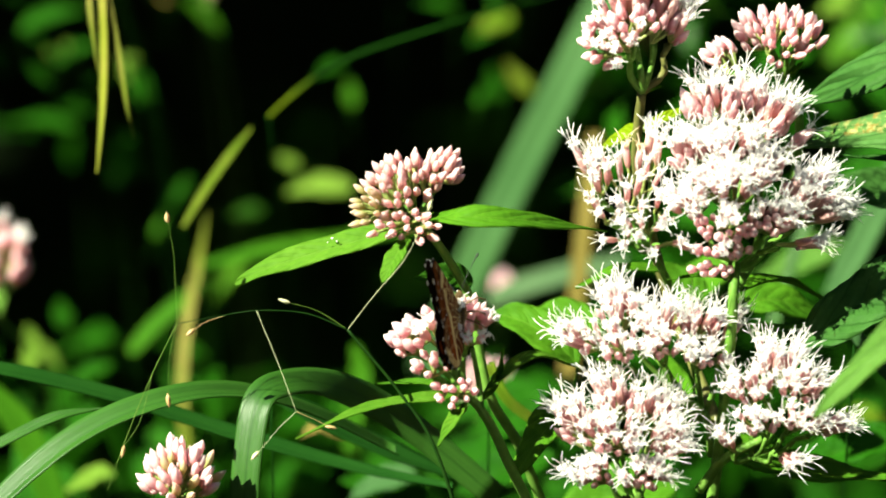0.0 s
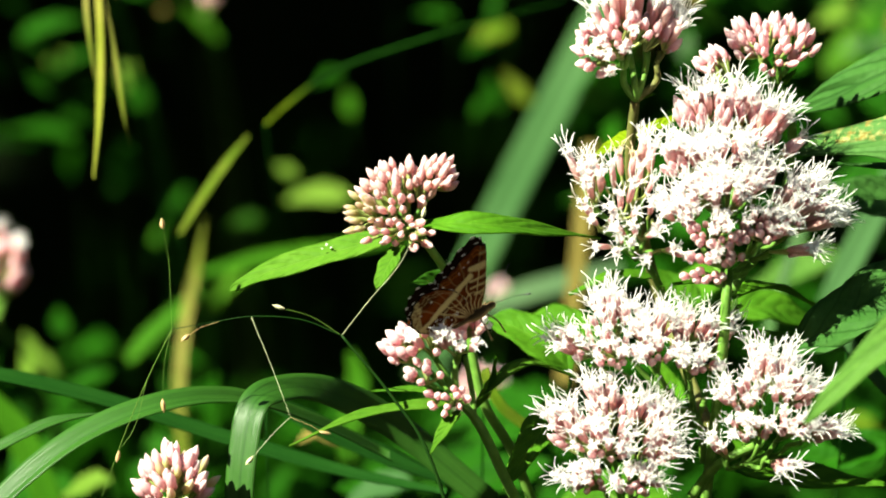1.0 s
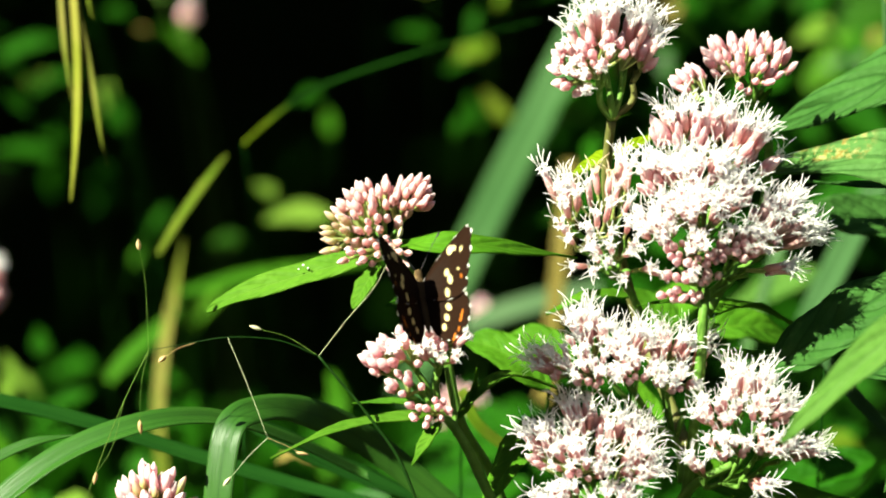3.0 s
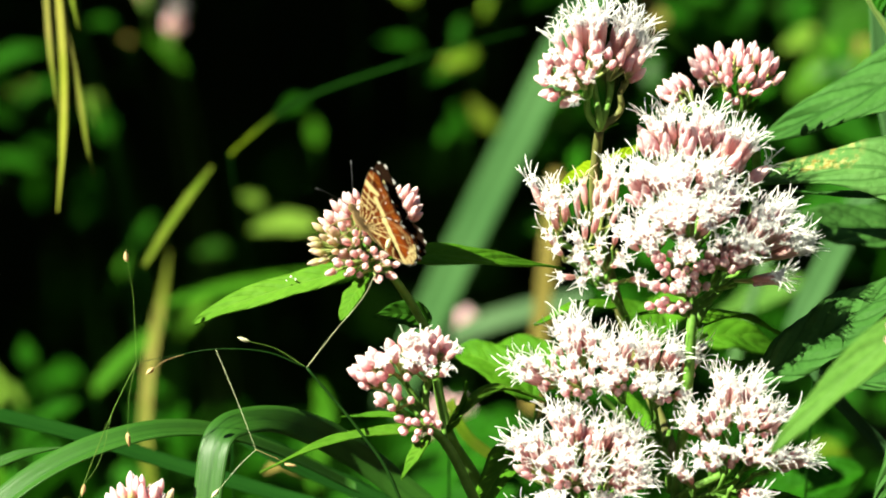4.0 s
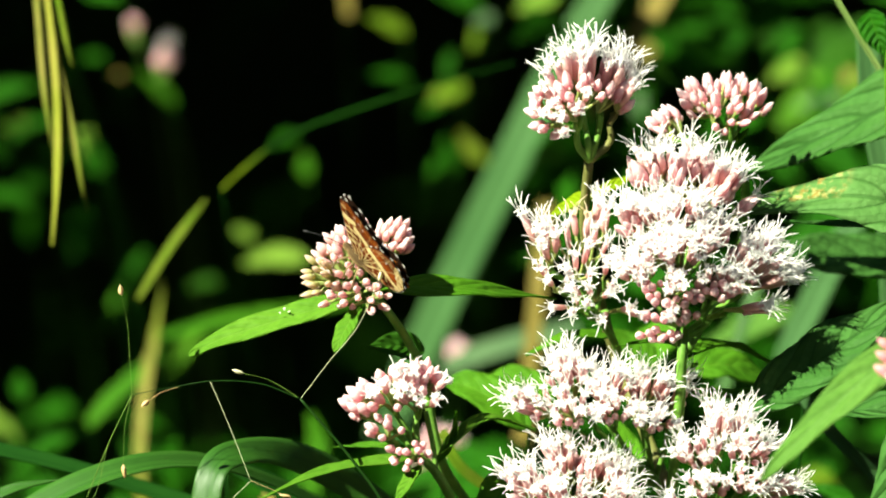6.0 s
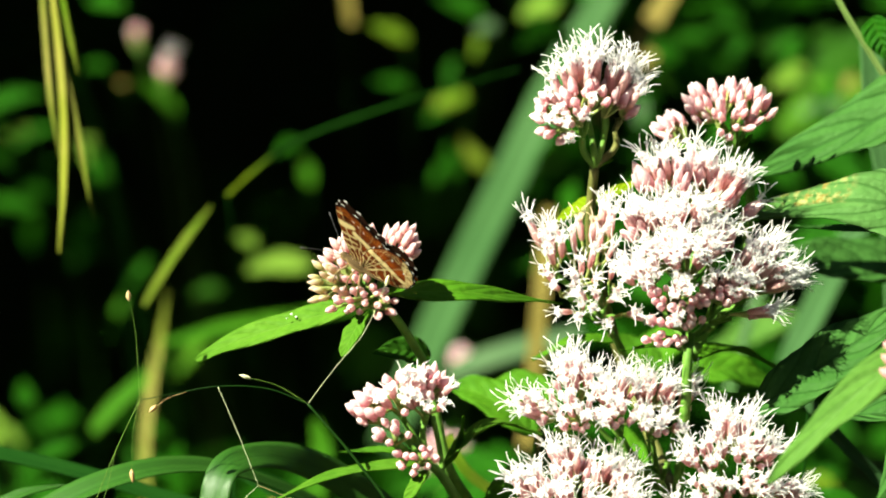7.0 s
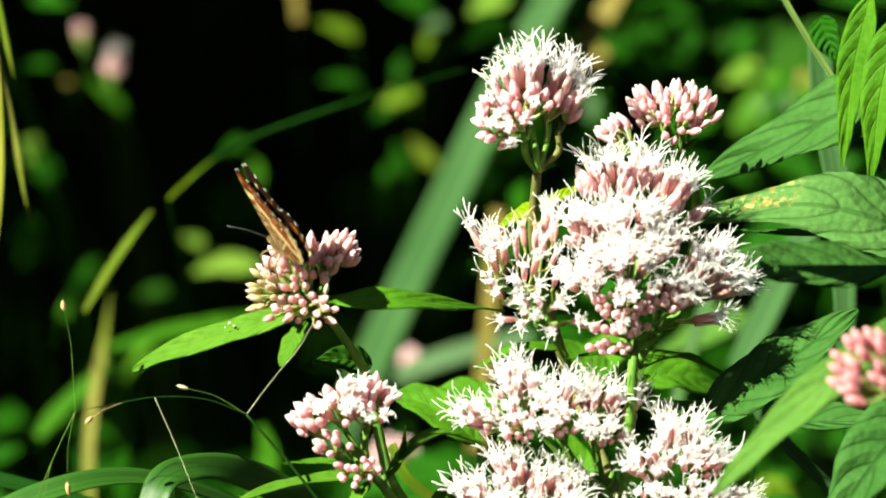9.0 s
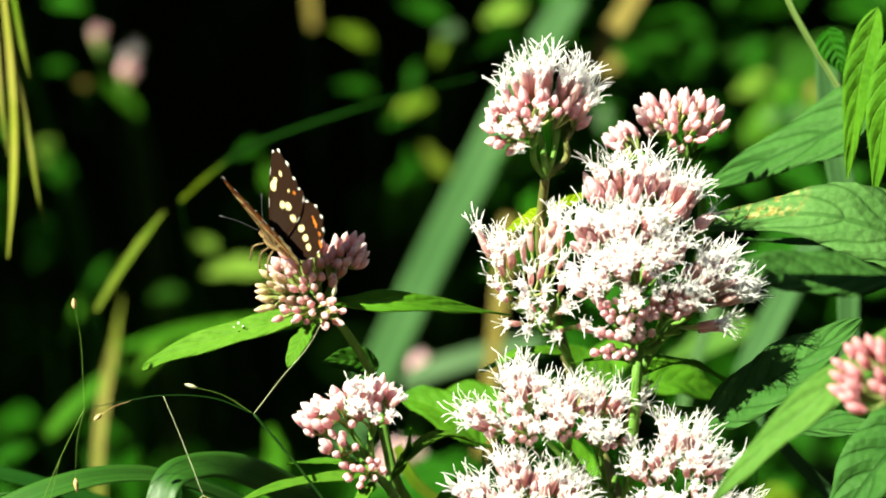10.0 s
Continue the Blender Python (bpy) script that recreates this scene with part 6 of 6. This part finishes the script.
def butterfly():
    b = thing("butterfly", spot(0, 0, 0), "map butterfly, dark with cream band, rusty net-patterned underside", "butterfly")
    PLACED[b.name] = Matrix()
    b.location = (0, 0, 0)
    s = Shape()
    prof = [(0.1, 4.6), (0.75, 4.2), (0.95, 3.5), (0.7, 3.0), (1.25, 2.2), (1.45, 1.0), (1.3, -0.4), (0.8, -1.3), (0.85, -2.2), (0.8, -4.0), (0.66, -5.6), (0.42, -6.9), (0.1, -7.7)]
    rings = [Vector((0, y * MM, (0.0 if y > -1 else 0.16 * (-1 - y)) * MM)) for r, y in prof]
    s.tube(rings, [r * 0.82 * MM for r, y in prof], 14)
    me = s.mesh("body", [BODY])
    paint(me, [blend((0.42, 0.28, 0.13), (0.07, 0.045, 0.022), (v.co.z / MM + 0.2) * 1.4) for v in me.vertices])
    part("body", me, b)
    for k in (-1, 1):
        t = Shape()
        t.tube(curve_through([Vector((k * 0.4, 4.2, 0.4)) * MM, Vector((k * 2.6, 7.6, 1.6)) * MM, Vector((k * 4.6, 10.4, 2.0)) * MM], 14), [0.055 * MM] * 12 + [0.1 * MM, 0.2 * MM, 0.12 * MM], 6)
        shaped("antenna", t, [FEELER], b, Vector())
        for j, y in enumerate((2.2, 0.8, -0.4)):
            t = Shape()
            t.tube(curve_through([Vector((k * 0.8, y, -0.8)) * MM, Vector((k * 2.6, y + 0.9 - j * 0.9, -1.2)) * MM, Vector((k * 3.2, y + 1.2 - j * 1.3, -4.4)) * MM], 8), 0.16 * MM, 5)
            shaped("leg", t, [LIMB], b, Vector())
    wings = []
    for k, mirror in ((1, False), (-1, True)):
        fore = part("forewing", wing_mesh("forewing", FORE, (0.2, 0.4), False, mirror), b)
        hind = part("hindwing", wing_mesh("hindwing", HIND, (0.2, -0.6), True, mirror), fore, Matrix.Translation((0, 0, -0.25 * MM)))
        wings.append(fore)
    return b, wings


BUTTERFLY, WINGS = butterfly()


def stance(at, ahead, up):
    """The pose of the butterfly from its place, the way it heads and the way its back looks."""
    y = Vector(ahead).normalized()
    z = Vector(up)
    z = (z - y * z.dot(y)).normalized()
    x = y.cross(z)
    m = Matrix((x, y, z)).transposed().to_4x4()
    m.translation = at
    return m


def motions():
    # seconds, place, heading, back, how far the wings are raised (90: closed over the back; right, left where they differ)
    acts = [
        (0.0, spot(-3.6, -21.7, -6), (-0.06, 0.22, 0.97), (-0.33, -0.92, 0.19), 88),
        (0.6, spot(-3.6, -21.5, -6), (-0.04, 0.19, 0.98), (-0.31, -0.94, 0.17), 88),
        (0.7, spot(-3.2, -22.2, -6), (0.28, 0.30, 0.88), (-0.32, -0.85, 0.42), 86),
        (0.8, spot(-2.4, -22.8, -6), (0.60, 0.38, 0.65), (-0.35, -0.45, 0.75), 76),
        (0.9, spot(-1.2, -20.8, -5), (0.78, 0.22, 0.55), (-0.32, -0.60, 0.66), 85),
        (1.0, spot(-0.2, -20.5, -5), (0.85, 0.07, 0.52), (-0.33, -0.70, 0.64), 87),
        (1.1, spot(-1.1, -21.2, -5), (0.90, 0.22, 0.30), (-0.22, -0.30, 0.90), (44, 66)),
        (1.2, spot(-2.7, -21.0, -5), (0.95, 0.12, 0.22), (-0.18, -0.35, 0.92), (31, 57)),
        (1.3, spot(-2.5, -21.0, -5), (0.95, 0.10, 0.20), (-0.15, -0.42, 0.88), (32, 58)),
        (1.4, spot(-1.3, -21.9, -6), (0.95, 0.04, 0.28), (-0.20, -0.74, 0.64), 84),
        (1.5, spot(-0.9, -22.1, -6), (0.95, -0.01, 0.32), (-0.21, -0.77, 0.60), 88),
        (1.7, spot(-1.0, -22.0, -6), (0.88, 0.18, 0.36), (-0.20, -0.70, 0.64), 87),
        (1.8, spot(-0.9, -21.6, -6), (0.75, 0.35, 0.55), (-0.20, -0.70, 0.65), 85),
        (1.9, spot(-1.1, -20.2, -6), (0.62, 0.40, 0.68), (-0.05, -0.75, 0.60), 87),
        (2.0, spot(-0.5, -19.0, -6), (0.37, 0.32, 0.87), (-0.03, -0.93, 0.36), (82, 84)),
        (2.1, spot(-2.0, -18.0, -6), (0.18, 0.36, 0.90), (-0.04, -0.92, 0.37), (82, 82)),
        (2.3, spot(-4.2, -16.3, -6), (-0.12, 0.38, 0.91), (-0.05, -0.92, 0.38), (83, 76)),
        (2.5, spot(-4.4, -15.7, -6), (-0.18, 0.38, 0.91), (-0.04, -0.92, 0.38), (82, 73)),
        (2.6, spot(-5.2, -15.9, -6), (-0.10, 0.42, 0.89), (-0.04, -0.89, 0.42), 60),
        (2.7, spot(-6.9, -15.9, -6), (0.02, 0.50, 0.86), (-0.04, -0.85, 0.50), 46),
        (2.9, spot(-4.9, -15.9, -10), (-0.10, 0.40, 0.90), (0.05, -0.85, 0.45), 22),
        (3.05, spot(-5.9, -9.9, -14), (-0.20, 0.25, 0.92), (0.15, -0.90, 0.30), 78),
        (3.2, spot(-7.9, -3.9, -16), (-0.30, 0.15, 0.90), (0.25, -0.92, 0.15), 15),
        (3.35, spot(-9.9, 0.6, -15), (-0.38, 0.05, 0.88), (0.35, -0.90, 0.05), 75),
        (3.5, spot(-11.9, 3.6, -13), (-0.42, 0.00, 0.87), (0.42, -0.87, -0.05), 20),
        (3.7, spot(-13.4, 4.7, -11), (-0.45, -0.05, 0.86), (0.48, -0.84, -0.15), 38),
        (3.8, spot(-12.9, 4.3, -11), (-0.47, -0.08, 0.85), (0.52, -0.80, -0.20), 35),
        (3.9, spot(-12.8, 3.9, -11), (-0.54, -0.08, 0.80), (0.46, -0.86, 0.0), 42),
        (4.0, spot(-13.2, 1.0, -10), (-0.61, -0.04, 0.79), (0.44, -0.85, 0.29), 86.5),
        (4.5, spot(-11.9, 0.6, -10), (-0.62, 0.18, 0.76), (0.21, -0.88, 0.40), 86.5),
        (5.0, spot(-12.2, -0.1, -10), (-0.62, 0.24, 0.75), (0.20, -0.88, 0.42), 89.5),
        (6.8, spot(-13.2, 0.5, -10), (-0.75, 0.18, 0.62), (0.12, -0.90, 0.42), 88),
        (7.0, spot(-13.65, 0.1, -10), (-0.82, 0.18, 0.54), (0.135, -0.855, 0.495), 88.5),
        (7.2, spot(-13.9, 0.8, -10), (-0.85, 0.06, 0.52), (0.20, -0.88, 0.42), 89),
        (7.5, spot(-14.3, 1.2, -10), (-0.865, -0.10, 0.485), (0.305, -0.87, 0.375), 89),
        (7.6, spot(-16.2, 1.8, -10), (-0.93, -0.20, 0.22), (0.35, -0.82, 0.42), 83),
        (7.7, spot(-16.6, 2.1, -10), (-0.98, -0.10, 0.10), (0.12, -0.93, 0.36), 75),
        (7.9, spot(-16.8, 1.5, -10), (-0.98, -0.06, 0.10), (0.10, -0.93, 0.36), 74),
        (8.0, spot(-17.8, 0.9, -10), (-0.97, 0.00, 0.02), (0.10, -0.90, 0.40), 81),
        (8.1, spot(-17.9, 1.1, -10), (-0.94, 0.05, 0.16), (0.10, -0.90, 0.42), 84),
        (8.2, spot(-17.4, 1.5, -10), (-0.90, 0.12, 0.28), (0.08, -0.88, 0.46), 80),
        (8.3, spot(-16.6, 1.8, -10), (-0.86, 0.20, 0.38), (0.05, -0.88, 0.46), 74),
        (8.4, spot(-15.8, 1.3, -10), (-0.74, 0.25, 0.56), (0.05, -0.88, 0.46), 83),
        (8.5, spot(-14.8, 0.8, -9), (-0.65, 0.26, 0.71), (0.04, -0.93, 0.37), 88),
        (8.6, spot(-14.2, 2.3, -9), (-0.60, 0.40, 0.65), (-0.05, -0.80, 0.55), 84),
        (8.7, spot(-14.2, 2.3, -9), (-0.52, 0.65, 0.45), (-0.20, -0.60, 0.72), 70),
        (8.8, spot(-14.2, 2.5, -9), (-0.50, 0.74, 0.35), (-0.28, -0.50, 0.78), 64),
        (8.9, spot(-15.6, 4.9, -9), (-0.50, 0.72, 0.42), (-0.30, -0.62, 0.70), 80),
        (9.0, spot(-16.8, 4.7, -9), (-0.52, 0.70, 0.48), (-0.22, -0.67, 0.71), 87),
        (9.1, spot(-15.2, 4.5, -9), (-0.38, 0.84, 0.36), (-0.42, -0.40, 0.78), 82),
        (9.2, spot(-15.3, 7.3, -9), (-0.38, 0.62, 0.68), (-0.30, -0.78, 0.545), 79),
        (9.5, spot(-15.3, 7.5, -9), (-0.38, 0.62, 0.68), (-0.30, -0.78, 0.545), 77),
        (9.6, spot(-14.3, 3.5, -9), (-0.52, 0.80, 0.22), (-0.42, -0.36, 0.82), 76),
        (9.8, spot(-19.0, 5.2, -9), (-0.58, 0.64, 0.50), (-0.10, -0.66, 0.73), 70),
        (10.0, spot(-19.6, 5.8, -9), (-0.60, 0.60, 0.53), (-0.03, -0.68, 0.73), 68),
    ]
    walk(BUTTERFLY, [(t, stance(at, ahead, up)) for t, at, ahead, up, lift in acts])
    for i, (wing, k) in enumerate(zip(WINGS, (-1, 1))):
        lifts = [(t, lift[i] if isinstance(lift, tuple) else lift) for t, at, ahead, up, lift in acts]
        walk(wing, [(t, pose(0, 0, 0.0002, 0, k * lift, 0)) for t, lift in lifts])
    # the low shoot sags under the butterfly and springs back
    x, y, z = SMALL.location
    walk(SMALL, [(t, pose(x + a * MM, y, z + b * MM)) for t, a, b in ((0.0, -0.3, -0.9), (0.5, -0.1, -1.1), (1.0, -0.4, -1.2), (1.5, -0.75, -1.3), (2.0, -0.05, -1.05), (2.7, -0.4, -1.2), (3.0, 0.3, 0.3), (3.3, 0.6, -0.3), (4.0, 0.5, -0.1), (5.0, 0.0, 0.0), (7.0, 0.05, -0.1), (8.0, -0.05, -0.1), (9.0, 0.2, -0.2), (10.0, 0.2, -0.2))])


motions()
